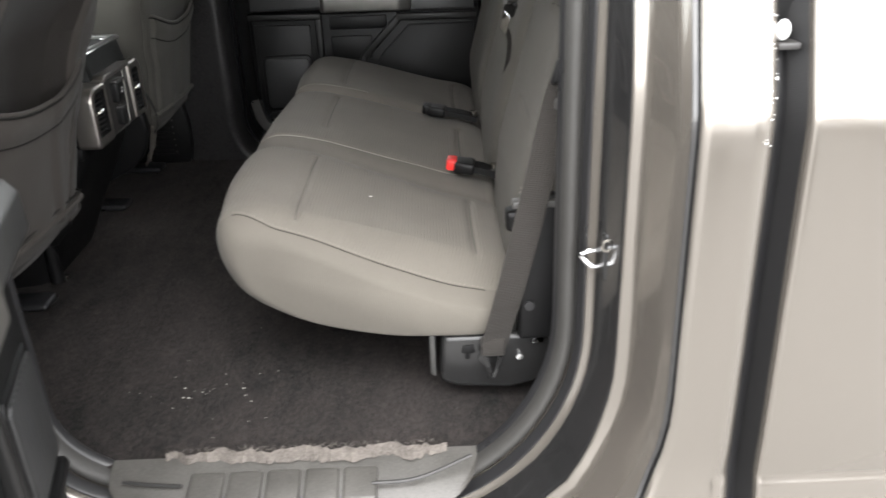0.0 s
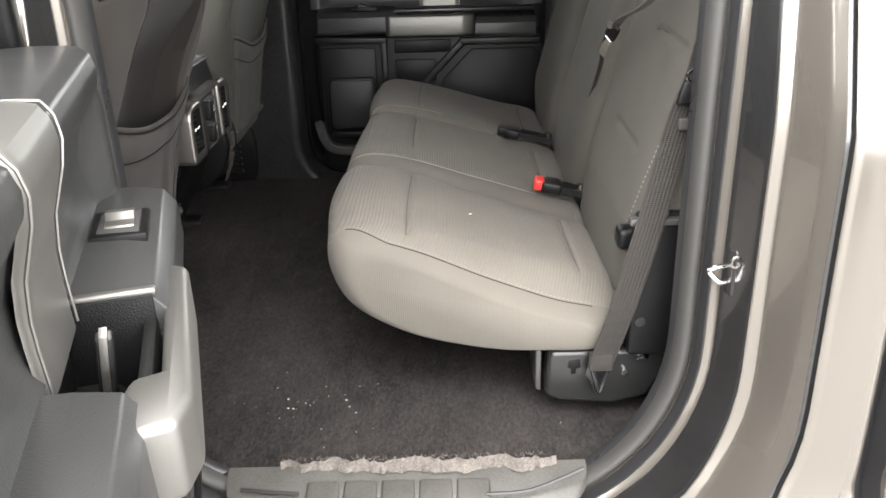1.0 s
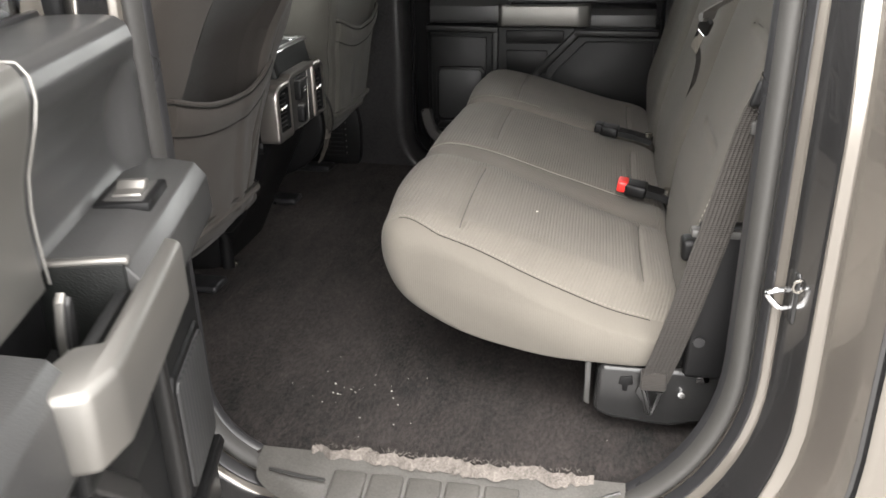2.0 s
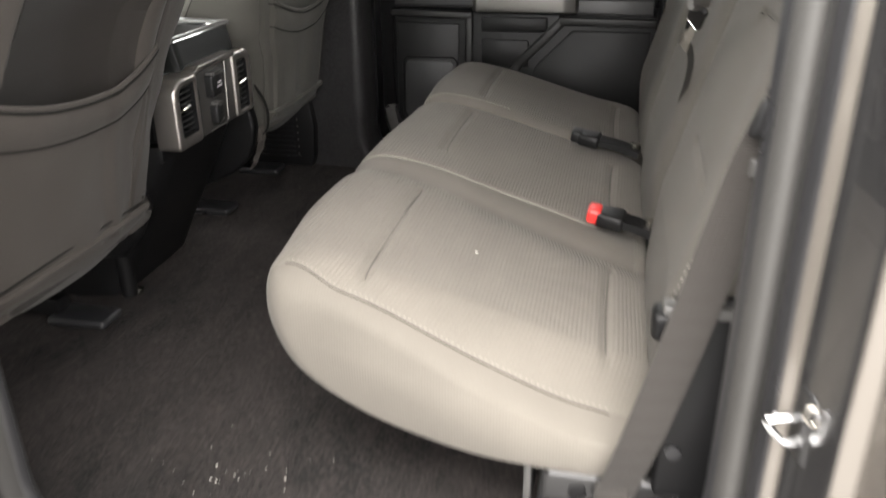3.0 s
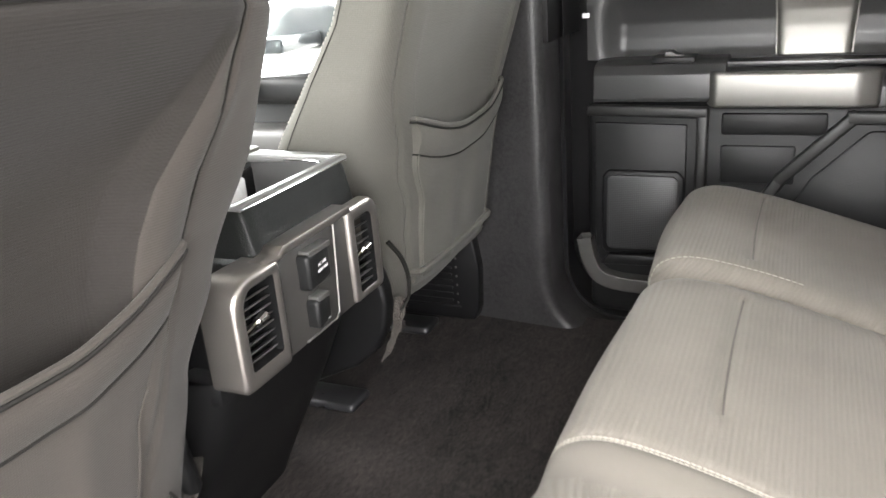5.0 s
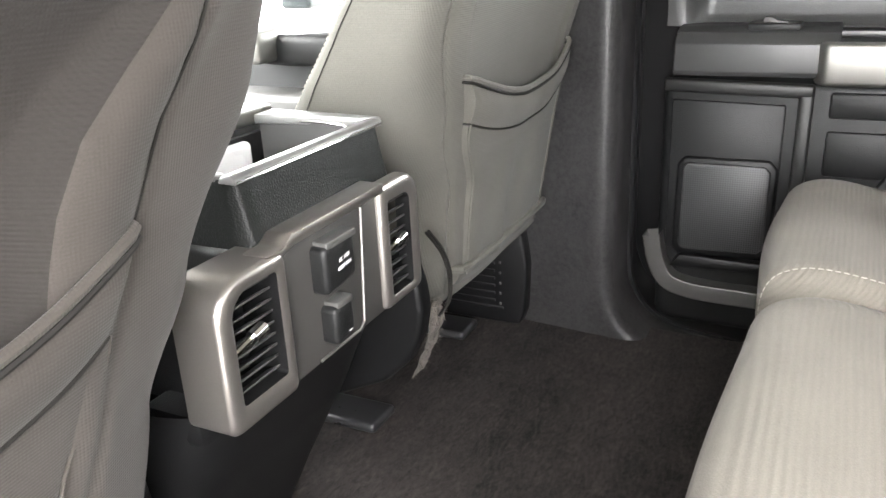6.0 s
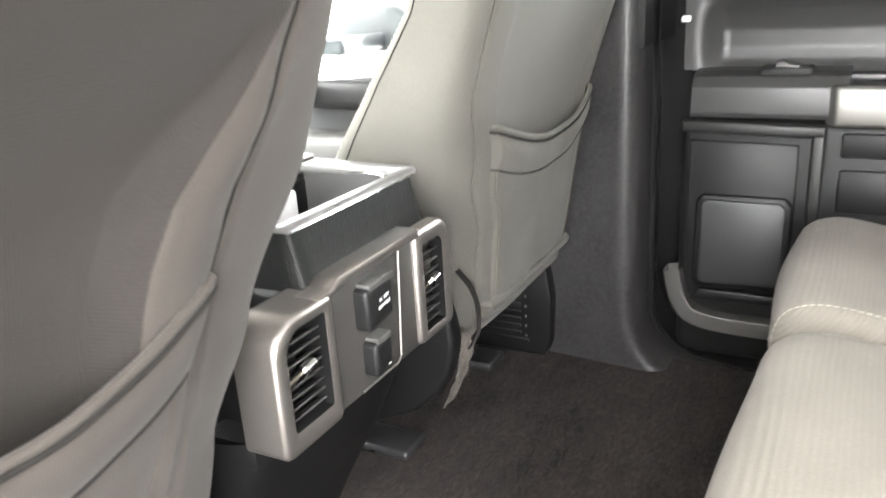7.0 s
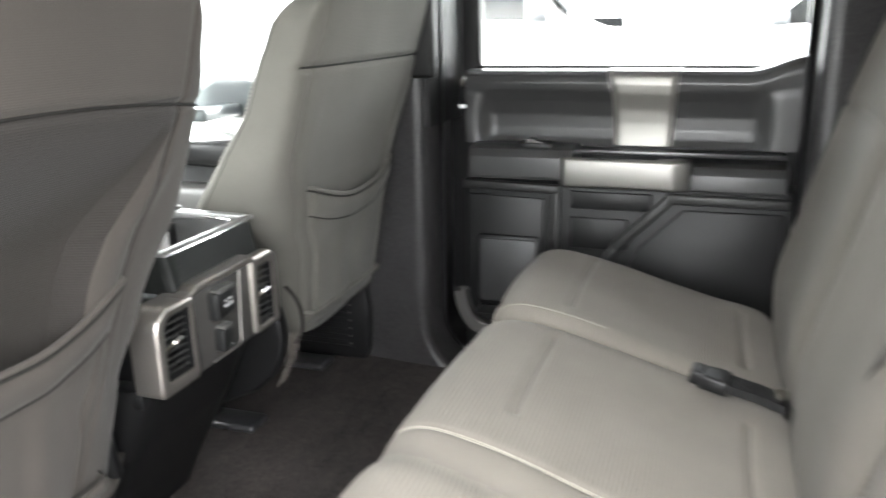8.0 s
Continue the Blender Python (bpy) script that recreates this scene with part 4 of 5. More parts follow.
bench = thing("rear_bench", (0.3, 0.45, 0.13), "grey cloth two-seat section of the rear bench", "car seat")
N0, N1 = 0.0, 0.965
near_cushion_bm, near_at = seat_cushion(N0, N1, 0.07, 0.07,
                                        [(0.122, 0.045, 0.385, 0.0065, 0.0055), (0.118, 0.60, 0.90, 0.0065, 0.0055), (0.445, 0.06, 0.34, 0.0065, 0.0055), (0.440, 0.58, 0.84, 0.0065, 0.0055)],
                                        [(0.455, -0.20, 0.010, 0.024), (0.509, -0.055, 0.005, 0.004)], 0.004)
cushion = part("cushion", near_cushion_bm, [CLOTH, CLOTH_SIDE, CLOTH_END], bench, "ribbed grey cloth cushion", sharp=60)
front_run = [k for k in range(len(OUTLINE) // 2) if OUTLINE[k].x < 0.43 and OUTLINE[k].z > 0.30 or OUTLINE[k].x > 0.05 and 0.24 < OUTLINE[k].z and OUTLINE[k].x < 0.43]
for o in (0.0, 0.0042):
    row = [Vector(near_at(k / len(OUTLINE), (0.507 + o - 0.055 * OUTLINE[k].x - N0) / (N1 - N0))) + Vector((-0.0004, 0, 0.0010)) for k in front_run]
    part("stitching", stitches(row, 0.0042, 0.0013, 0.0010), THREAD, cushion, "row of dense pale stitches")
edge = [Vector(near_at(k / len(OUTLINE), 0.021 + 0.024 * step(0.09 - OUTLINE[k].x, 0, 0.08))) for k in range(len(OUTLINE)) if OUTLINE[k].z > 0.245 and OUTLINE[k].x > 0.016]
edge.sort(key=lambda p: p.x)
part("edge_seam", tube([p + Vector((0, -0.001, -0.0002)) for p in edge], 0.0008, 6), SEAM, cushion)
part("edge_stitching", stitches([p + Vector((0, 0.004, 0.0030)) for p in edge], 0.004, 0.004, 0.0005), THREAD_D, cushion)

speck = bmesh.new()
bmesh.ops.create_icosphere(speck, subdivisions=1, radius=0.0022)
speck.transform(Matrix.Translation((0.248, 0.215, 0.3075)) @ Matrix.Diagonal((1.4, 1, 0.6, 1)))
tagged(part("crumb", speck, CRUMB), "single pale crumb on the grey seat cushion", "debris")
CREASES = [(0.122, 0.05, 0.38), (0.118, 0.605, 0.895), (0.445, 0.065, 0.335), (0.440, 0.585, 0.835)]
for cx, ya, yb in CREASES:
    run = [(cx + 0.012 * (2 * k / 30 - 1) ** 2 * 0.25, ya + (yb - ya) * k / 30) for k in range(31)]
    part("crease_seam", tube([p + Vector((0, 0, -0.0004)) for p in top_line(near_at, N0, N1, run)], 0.0008, 6), SEAM_L, cushion)

bench_far = thing("rear_bench", (0.3, 1.2, 0.13), "grey cloth single-seat section of the rear bench", "car seat")
F0, F1 = 0.972, 1.435
far_cushion_bm, far_at = seat_cushion(F0, F1, 0.05, 0.07, [(0.120, 1.05, 1.37, 0.0065, 0.0055), (0.440, 1.06, 1.36, 0.0065, 0.0055)], [], 0.004)
cushion2 = part("cushion", far_cushion_bm, [CLOTH, CLOTH_SIDE], bench_far, "ribbed grey cloth cushion", sharp=60)
part("edge_stitching", stitches([Vector(far_at(k / len(OUTLINE), 0.07)) + Vector((0, 0, 0.0015)) for k in range(len(OUTLINE)) if OUTLINE[k].z > 0.27 and OUTLINE[k].x < 0.2][::-1], 0.006, 0.003, 0.0007), THREAD, cushion2)

for cx, ya, yb in ((0.120, 1.055, 1.365), (0.440, 1.065, 1.355)):
    run = [(cx + 0.003 * (2 * k / 30 - 1) ** 2, ya + (yb - ya) * k / 30) for k in range(31)]
    part("crease_seam", tube([p + Vector((0, 0, -0.0004)) for p in top_line(far_at, F0, F1, run)], 0.0008, 6), SEAM_L, cushion2)


def back_x(z):
    return interp(z, [(0.18, 0.505), (0.28, 0.515), (0.36, 0.525), (0.6, 0.590), (0.8, 0.648), (1.0, 0.70)])


def backrest(y0, y1, top, lines, bolster0=0.03, bolster1=0.03):
    """A bench backrest; its front face bulges and has raised side bolsters."""
    def at(u, v):
        a = 2 * math.pi * u
        sy = math.cos(a)
        sx = math.copysign(max(0.0, 1 - abs(sy) ** (2 / 0.32)) ** 0.225, math.sin(a))
        z = 0.19 + (top - 0.19) * v
        close = math.sqrt(max(0.0, 1 - max(0, (v - 0.90) / 0.10) ** 2.4)) * math.sqrt(max(0.02, 1 - max(0, (0.05 - v) / 0.05) ** 2))
        yc, hw = (y0 + y1) / 2, (y1 - y0) / 2
        y = yc + hw * sy * (0.94 + 0.06 * close)
        thick = 0.062 * close
        x = back_x(z) + 0.062 - thick * sx
        if sx > 0:
            d = (y - y0) / (y1 - y0)
            x -= sx * (bolster0 * bell(d - 0.13, 0.10) + bolster1 * bell(d - 0.87, 0.10)) * step(v, 0.0, 0.2) * (1 - 0.6 * step(v, 0.7, 1))
            x -= sx * 0.006 * math.sin(math.pi * min(max(d, 0), 1))
            for ya, za, yb, zb, deep in lines:
                t = ((y - ya) * (yb - ya) + (z - za) * (zb - za)) / max((yb - ya) ** 2 + (zb - za) ** 2, 1e-6)
                tt = min(max(t, 0), 1)
                dist = math.hypot(y - ya - tt * (yb - ya), z - za - tt * (zb - za))
                x += deep * bell(dist, 0.005)
            x += 0.002 * noise.noise((y * 7, z * 7, 2))
        return (x, y, z)
    bm = surface(at, 170, 150, close_u=True)
    return bm, at


nb, nb_at = backrest(-0.075, 0.497, 0.99, [(0.09, 0.472, 0.29, 0.476, 0.005), (0.01, 0.662, 0.21, 0.664, 0.007)], 0.012, 0.004)
near_back = part("backrest", nb, CLOTH_REST_SHADED, bench, sharp=60)


def on_rest(at, y0, y1, y, z, top=0.99):
    """A point on a backrest's face."""
    u = math.acos(min(max((y - (y0 + y1) / 2) / ((y1 - y0) / 2), -0.999), 0.999)) / (2 * math.pi)
    return Vector(at(u, (z - 0.19) / (top - 0.19)))


part("crease_seam", tube([on_rest(nb_at, -0.075, 0.497, 0.01 + 0.21 * k / 24, 0.662 + 0.002 * k / 24) + Vector((0.0005, 0, 0)) for k in range(25)], 0.0011, 6), SEAM, near_back)
part("crease_seam", tube([on_rest(nb_at, -0.075, 0.497, 0.09 + 0.21 * k / 24, 0.472 + 0.004 * k / 24) + Vector((0.001, 0, 0)) for k in range(25)], 0.0008, 6), SEAM, near_back)
seam_pts = []
for k in range(60):
    z = 0.36 + 0.30 * k / 59
    y = -0.008 - 0.09 * (z - 0.38)
    yc, hw = 0.211, 0.286
    u = math.acos((y - yc) / hw) / (2 * math.pi)
    seam_pts.append(Vector(nb_at(u, (z - 0.19) / 0.80)) + Vector((-0.001, -0.0005, 0)))
part("backrest_stitching", stitches(seam_pts, 0.0045, 0.005, 0.0006), THREAD, bench)
split = [on_rest(nb_at, -0.075, 0.497, 0.478 + 0.006 * k / 40, 0.34 + 0.30 * k / 40) + Vector((-0.001, 0, 0)) for k in range(41)]
part("split_stitching", stitches(split, 0.006, 0.004, 0.0008), THREAD, near_back)
mb, mb_at = backrest(0.503, 0.955, 0.99, [(0.55, 0.70, 0.90, 0.70, 0.006)], 0.006, 0.010)
part("middle_backrest", mb, CLOTH_REST_SHADED, bench, sharp=60)
fb, fb_at = backrest(0.962, 1.44, 0.99, [(1.0, 0.70, 1.40, 0.70, 0.006), (1.08, 0.32, 1.08, 0.90, 0.004)], 0.012, 0.02)
part("backrest", fb, CLOTH_REST_SHADED, bench_far, sharp=60)

# near hinge bracket under the cushion
bracket = part("mounting_bracket", prism([(0.372, 0.045), (0.40, 0.032), (0.50, 0.024), (0.565, 0.040), (0.605, 0.110), (0.605, 0.142), (0.378, 0.142)], -0.058, 0.03, lambda a, c, b: (a, c, b), 0.012, 4),
               BRACKET, bench, "black painted steel seat bracket")
part("flange", prism([(0.356, 0.058), (0.366, 0.052), (0.366, 0.142), (0.356, 0.142)], -0.05, 0.06, lambda a, c, b: (a, c, b), 0.003), PLASTIC_M, bench)
part("slot", prism([(0.418, 0.118), (0.432, 0.120), (0.434, 0.108), (0.427, 0.106), (0.427, 0.098), (0.421, 0.098), (0.421, 0.106), (0.416, 0.108)], -0.0605, -0.050, lambda a, c, b: (0.425 + 1.35 * (a - 0.425), c, 0.109 + 1.35 * (b - 0.109)), 0.001), PLASTIC, bracket)
part("bolt", rod((0.518, -0.056, 0.098), (0.516, -0.068, 0.099), 0.006), CHROME, bracket)
part("pin", rod((0.542, -0.054, 0.122), (0.552, -0.068, 0.134), 0.006), CHROME, bracket)
part("hook", box((0.494, -0.045, 0.330), (0.53, -0.004, 0.368), 0.010, 4), PLASTIC, bench)
part("base", box((0.40, 0.05, 0.02), (0.60, 1.40, 0.14), 0.02), RUBBER_D, bench, "black steel seat base")


# ---- belts and buckles ----
belt = thing("seat_belt", (0.468, -0.08, 0.13), "dark grey woven seat belt beside the bench", "seat belt", "seat belts")
part("webbing", ribbon(smooth_path([(0.66, -0.055, 0.95), (0.600, -0.085, 0.66), (0.566, -0.098, 0.56), (0.530, -0.106, 0.40), (0.495, -0.105, 0.25), (0.468, -0.088, 0.135)], 40), 0.047, (1, 0.10, 0.25)), WEB, belt)
part("fold", box((0.446, -0.094, 0.118), (0.488, -0.080, 0.155), 0.005, 3), WEB, belt)
part("anchor", prism([(0.446, 0.125), (0.458, 0.130), (0.466, 0.085), (0.470, 0.07), (0.458, 0.065), (0.452, 0.09), (0.440, 0.105)], -0.082, -0.074, lambda a, c, b: (a, c, b), 0.002), BRACKET, belt)
part("anchor_loop", tube(smooth_path([(0.452, -0.085, 0.118), (0.460, -0.088, 0.092), (0.466, -0.086, 0.072), (0.474, -0.084, 0.088), (0.480, -0.086, 0.115)], 18), 0.004, 8), BRACKET, belt)
part("guide", box((0.558, -0.110, 0.596), (0.590, -0.098, 0.634), 0.006, 3, to=lambda a, b, c: (a + 0.25 * (c - 0.61), b, c)), PLASTIC, belt, "black plastic belt guide")
part("guide_ring", tube(smooth_path([(0.580 + 0.011 * math.cos(k * math.pi / 4), -0.106, 0.640 + 0.009 * math.sin(k * math.pi / 4)) for k in range(8)], 24, closed=True), 0.0028, 6, closed=True, up=Vector((0, 1, 0))), CHROME, belt)
part("stop_button", box((0.562, -0.108, 0.556), (0.586, -0.100, 0.576), 0.005, 3), RUBBER, belt)

belt2 = thing("seat_belt", (0.53, 0.30, 0.65), "loose grey belt with a silver tongue before the backrest", "seat belt", "seat belts")
part("webbing", ribbon(smooth_path([(0.655, 0.07, 0.90), (0.610, 0.085, 0.80), (0.560, 0.12, 0.725), (0.530, 0.18, 0.692), (0.533, 0.24, 0.675), (0.536, 0.284, 0.660)], 40), 0.022, (0.85, 0.5, 0.0)), WEB_LIT, belt2, "grey webbing in the lit copy of the belt colour")
part("lap_webbing", ribbon(smooth_path([(0.530, 0.322, 0.626), (0.532, 0.37, 0.602), (0.548, 0.47, 0.556), (0.552, 0.545, 0.50), (0.545, 0.60, 0.43)], 30), 0.010, (1, 0.05, 0.1)), WEB, belt2)
part("stop_button", tube([(0.531, 0.268, 0.667), (0.522, 0.262, 0.668)], 0.008, 16, up=Vector((0, 0, 1))), LIP, belt2, "pale round belt stop button")
part("tongue_cover", box((-0.022, -0.016, -0.006), (0.020, 0.016, 0.006), 0.004, 3, to=lambda a, b, c: (0.534 - 0.10 * a - 0.5 * b + 0.6 * c, 0.296 + 0.72 * a + 0.3 * b, 0.650 - 0.62 * a + 0.6 * b + 0.4 * c)), PLASTIC, belt2)
part("tongue", box((0.0, -0.011, -0.0014), (0.050, 0.011, 0.0014), 0.001, 2, to=lambda a, b, c: (0.530 - 0.14 * a - 0.5 * b + 0.6 * c, 0.312 + 0.52 * a + 0.3 * b, 0.634 - 0.72 * a + 0.6 * b + 0.4 * c)), CHROME, belt2, "bright steel belt tongue")


def buckle(tip, tail, button, label):
    b = thing("belt_buckle", tail, label, "seat belt buckle", "buckles")
    t, e = Vector(tip), Vector(tail)
    d = (e - t)
    ln = d.length
    rot = d.to_track_quat("X", "Z").to_matrix().to_4x4()
    m = Matrix.Translation(t) @ rot
    def to(x, y, z):
        return m @ Vector((x, y, z))
    part("casing", box((0.012, -0.023, -0.014), (0.060, 0.023, 0.013), 0.006, 3, to=lambda x, y, z: to(x, y * (1 + 6 * (x - 0.012)), z)), PLASTIC, b)
    part("stalk", ribbon([to(0.05, 0, 0), to(ln * 0.7, 0, -0.002), to(ln, 0, -0.008)], 0.046, to(0, 1, 0) - to(0, 0, 0), 0.014), PLASTIC, b)
    part("button", box((-0.004, -0.021, -0.010), (0.020, 0.021, 0.0150), 0.005, 3, to=to), RED if button else PLASTIC, b, "red release button" if button else "")
    part("rivet", rod(to(ln * 0.92, 0, 0.0), to(ln * 0.92, 0, 0.012), 0.011, 12), STEEL, b)


buckle((0.408, 0.462, 0.285), (0.520, 0.452, 0.270), True, "black belt buckle with a red button on the cushion")
buckle((0.352, 0.908, 0.296), (0.500, 0.892, 0.274), False, "black belt buckle between the seat cushions")


# ---- front seats ----
def front_seat(c, dx, outer, label):
    """A front seat seen from behind: c is its middle across the cab."""
    s = thing("front_seat", (-0.55 + dx, c, 0.0), label, "car seat", "front seats")
    # the driver's seat takes the shaded copy of the cloth, the passenger's the lit
    skin_cloth = CLOTH_SHADED if c < MID else CLOTH_LIT

    def rear_x(z):
        return dx + interp(z, [(0.20, -0.420), (0.27, -0.405), (0.45, -0.375), (0.564, -0.349), (0.773, -0.283), (0.95, -0.232), (1.0, -0.22)])

    def half_w(z):
        return ease(z, [(0.22, 0.190), (0.40, 0.215), (0.50, 0.262), (0.64, 0.318), (0.80, 0.322), (0.86, 0.308)])

    def margin(d):
        """The driver's seat has a wider padded side towards the console."""
        return 0.058 if c < MID and d > 0 else 0.0

    def reach(d, z):
        """Half width on the side that d points to."""
        return half_w(z) if (d > 0) == (c < MID) else outer

    def seam_at(d, z):
        """How far from the middle the side seam runs."""
        if c > MID:
            return reach(d, z) - 0.036
        if d > 0:
            return interp(z, [(0.27, 0.10), (0.45, 0.145), (0.57, 0.180), (0.63, 0.196), (0.69, 0.223), (0.742, 0.248), (0.79, 0.262)])
        return interp(z, [(0.27, 0.21), (0.58, 0.19), (0.64, 0.178), (0.68, 0.162), (0.712, 0.143), (0.738, 0.126), (0.79, 0.121)])

    def top_z(k):
        return 0.791 - 0.020 * k * k if c < MID else 0.798

    def panel_edge(d, z):
        """Half width of the sunken panel as a share of the seat's half width."""
        w = reach(d, z) - 0.085
        if c < MID:
            w = interp(z, [(0.50, 0.105), (0.55, 0.112), (0.59, 0.119), (0.63, 0.135), (0.665, 0.165), (0.70, 0.20), (0.76, 0.25)] if d > 0 else [(0.50, 0.215), (0.55, 0.21), (0.61, 0.19), (0.67, 0.165), (0.71, 0.14), (0.75, 0.118), (0.79, 0.112)])
        return w / reach(d, z)

    def across(k, z):
        """Columns are spread so that one of them runs along the panel's edge."""
        e = panel_edge(k, z)
        m = abs(k) * 2 * e if abs(k) < 0.5 else e + (abs(k) - 0.5) * 2 * (1 - e)
        return math.copysign(m, k)

    def back_to(k, z):
        e = panel_edge(k, z)
        m = abs(k) / (2 * e) if abs(k) < e else 0.5 + (abs(k) - e) / (2 * (1 - e))
        return math.copysign(m, k)

    def at(u, v):
        a = 2 * math.pi * u
        z = 0.235 + (0.945 - 0.235) * v
        close = max(0.0, 1 - max(0, (v - 0.86) / 0.14) ** 2.6) ** 0.5
        closeb = max(0.0, 1 - max(0, (0.03 - v) / 0.03) ** 2) ** 0.5
        sy = across(math.cos(a), z)
        sa = math.copysign(math.sqrt(max(0.0, 1 - abs(sy) ** (2 / 0.30))), math.sin(a))
        sx = math.copysign(abs(sa) ** (0.42 if sa > 0 else 0.28), sa)
        hw = reach(sy, z)
        if (sy > 0) == (c < MID):
            hw += max(0.0, 0.315 - hw) * (0.5 - 0.5 * sx)
        hw *= (0.55 + 0.45 * close) * (0.96 + 0.04 * closeb)
        thick = interp(z, [(0.23, 0.135), (0.50, 0.112), (0.72, 0.064), (0.95, 0.052)]) * max(close, 0.05) * max(closeb, 0.3)
        y = c + hw * sy
        x = rear_x(z) - thick + thick * sx
        if sx > 0:
            e = abs(y - c)
            inner = panel_edge(y - c, z) * reach(y - c, z)
            hollow = step(inner - e, -0.001, 0.012) * step(v, 0.10, 0.3) * (1 - step(z, 0.62, 0.785))
            if c < MID and y > c:
                x += sx * 0.010 * bell(e - inner - 0.030, 0.020) * step(z, 0.30, 0.45) * (1 - step(z, 0.66, 0.74))
            x -= sx * (0.034 + 0.030 * math.cos(min(1.0, e / max(inner, 0.05)) * math.pi / 2)) * hollow * (1.0 if c < MID else 0.22)
            x -= 0.004 * bell(e - seam_at(y - c, z), 0.0035) * sx
            x -= 0.007 * bell(z - top_z((y - c) / 0.32), 0.0045) * sx
            x += 0.003 * noise.noise((y * 6, z * 6, c)) * sx
        return (x, y, z)
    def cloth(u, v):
        """Shade in the driver's sunken panel is put in as a darker cloth colour."""
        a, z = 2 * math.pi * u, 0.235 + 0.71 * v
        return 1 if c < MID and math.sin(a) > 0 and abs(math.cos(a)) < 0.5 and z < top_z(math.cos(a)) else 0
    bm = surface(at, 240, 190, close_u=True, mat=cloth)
    back = part("backrest", bm, [skin_cloth, CLOTH_DEEP_SHADE], s, sharp=60)
    side = 2 * math.pi - math.acos(-0.93 if c > MID else 0.93)
    part("front_stitching", stitches([Vector(at(side / (2 * math.pi) % 1.0, (0.48 + 0.40 * k / 60 - 0.235) / 0.71)) + Vector((0, -0.0015 if c > MID else 0.0015, 0)) for k in range(61)], 0.005, 0.003, 0.0006), THREAD_D, back)
    edge = 2 * math.pi - math.acos(-0.992 if c > MID else 0.992)
    part("front_seam", tube([Vector(at(edge / (2 * math.pi) % 1.0, (0.44 + 0.44 * k / 60 - 0.235) / 0.71)) + Vector((0, -0.0006 if c > MID else 0.0006, 0)) for k in range(61)], 0.0008, 6), SEAM, back)
    # sewn seams across the top and down the sides
    def on_back(y, z, out=0.0012):
        k = (y - c) / reach(y - c, z)
        return Vector(at(math.acos(min(max(back_to(k, z), -0.999), 0.999)) / (2 * math.pi), (z - 0.235) / 0.71)) + Vector((out, 0, 0))
    part("top_seam", tube([on_back(c + 0.97 * reach(k, 0.78) * k / 30, top_z(k / 30)) for k in range(-30, 31)], 0.0022, 6), SEAM, back)
    low_end = 0.56 if c < MID else 0.27
    for sgn in (-1, 1):
        part("bolster_seam", tube([on_back(c + sgn * seam_at(sgn, low_end + (0.78 - low_end) * k / 40), low_end + (0.78 - low_end) * k / 40) for k in range(41)], 0.0013, 6, up=Vector((0, 1, 0))), SEAM if c < MID else skin_cloth, back)
    # map pocket with a sagging rolled top edge
    def lip(d):
        return 0.530 + 0.035 * d ** 2 - 0.02 * (1 - d * d) * 0.6

    BAND_AT = 0.80

    def pocket(u, v):
        d = 2 * u - 1
        zt = lip(d)
        z = 0.262 + (zt - 0.262) * v
        hw = reach(d, z) - (0.048 if c < MID else 0.066) - margin(d)
        bulge = 0.014 * (1 - d ** 4) * (0.35 + 0.65 * v)
        if v > BAND_AT:
            bulge += 0.007 * math.sin(math.pi * (v - BAND_AT) / (1 - BAND_AT)) ** 0.7
        bulge -= 0.02 * step(abs(d), 0.965, 1.0)
        slack = 0.0035 * noise.noise((d * 3, z * 9, c)) * (1 - d * d) + 0.004 * math.sin(9 * d + 11 * z) * (1 - d * d) * (1 - v)
        return (rear_x(z) + 0.005 + bulge + slack, c + hw * d, z)
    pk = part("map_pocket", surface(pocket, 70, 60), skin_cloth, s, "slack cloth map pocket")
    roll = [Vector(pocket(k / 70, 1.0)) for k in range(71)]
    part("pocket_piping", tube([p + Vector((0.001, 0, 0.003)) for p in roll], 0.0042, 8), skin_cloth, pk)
    part("pocket_hem", tube([Vector(pocket(k / 70, BAND_AT)) + Vector((0.0008, 0, 0)) for k in range(71)], 0.0017, 6), SEAM, pk)
    # dark cord put in as the shadow of the pocket's mouth below the piping
    part("lip_shadow", tube([p + Vector((0.003, 0, -0.003)) for p in roll], 0.0023, 6), SEAM, pk)
    for d in (0.018, 0.982):
        part("side_seam", tube([Vector(pocket(d, BAND_AT * k / 20)) + Vector((0.0008, 0, 0)) for k in range(21)], 0.0014, 6, up=Vector((0, 1, 0))), skin_cloth, pk)
    # hem under the back, folded forward
    def hem(u, v):
        d = 2 * u - 1
        z = 0.285 - 0.055 * v - 0.03 * (1 - d * d) * v
        return (rear_x(0.28) + 0.008 - 0.05 * v ** 2 - 0.035 * step(abs(d), 0.88, 1.0), c + (reach(d, 0.25) - 0.030) * d, z)
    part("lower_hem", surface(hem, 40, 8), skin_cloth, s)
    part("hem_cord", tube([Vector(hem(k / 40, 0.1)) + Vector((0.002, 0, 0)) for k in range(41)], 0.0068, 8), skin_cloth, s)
    if c < MID:
        part("hem_seam", tube([Vector(hem(k / 40, -0.06)) + Vector((0.005, 0, 0.003)) for k in range(41)], 0.0019, 6), SEAM, s)
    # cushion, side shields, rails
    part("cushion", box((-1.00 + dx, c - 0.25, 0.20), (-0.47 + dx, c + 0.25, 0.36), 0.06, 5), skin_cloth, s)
    inner = 1 if c < MID else -1
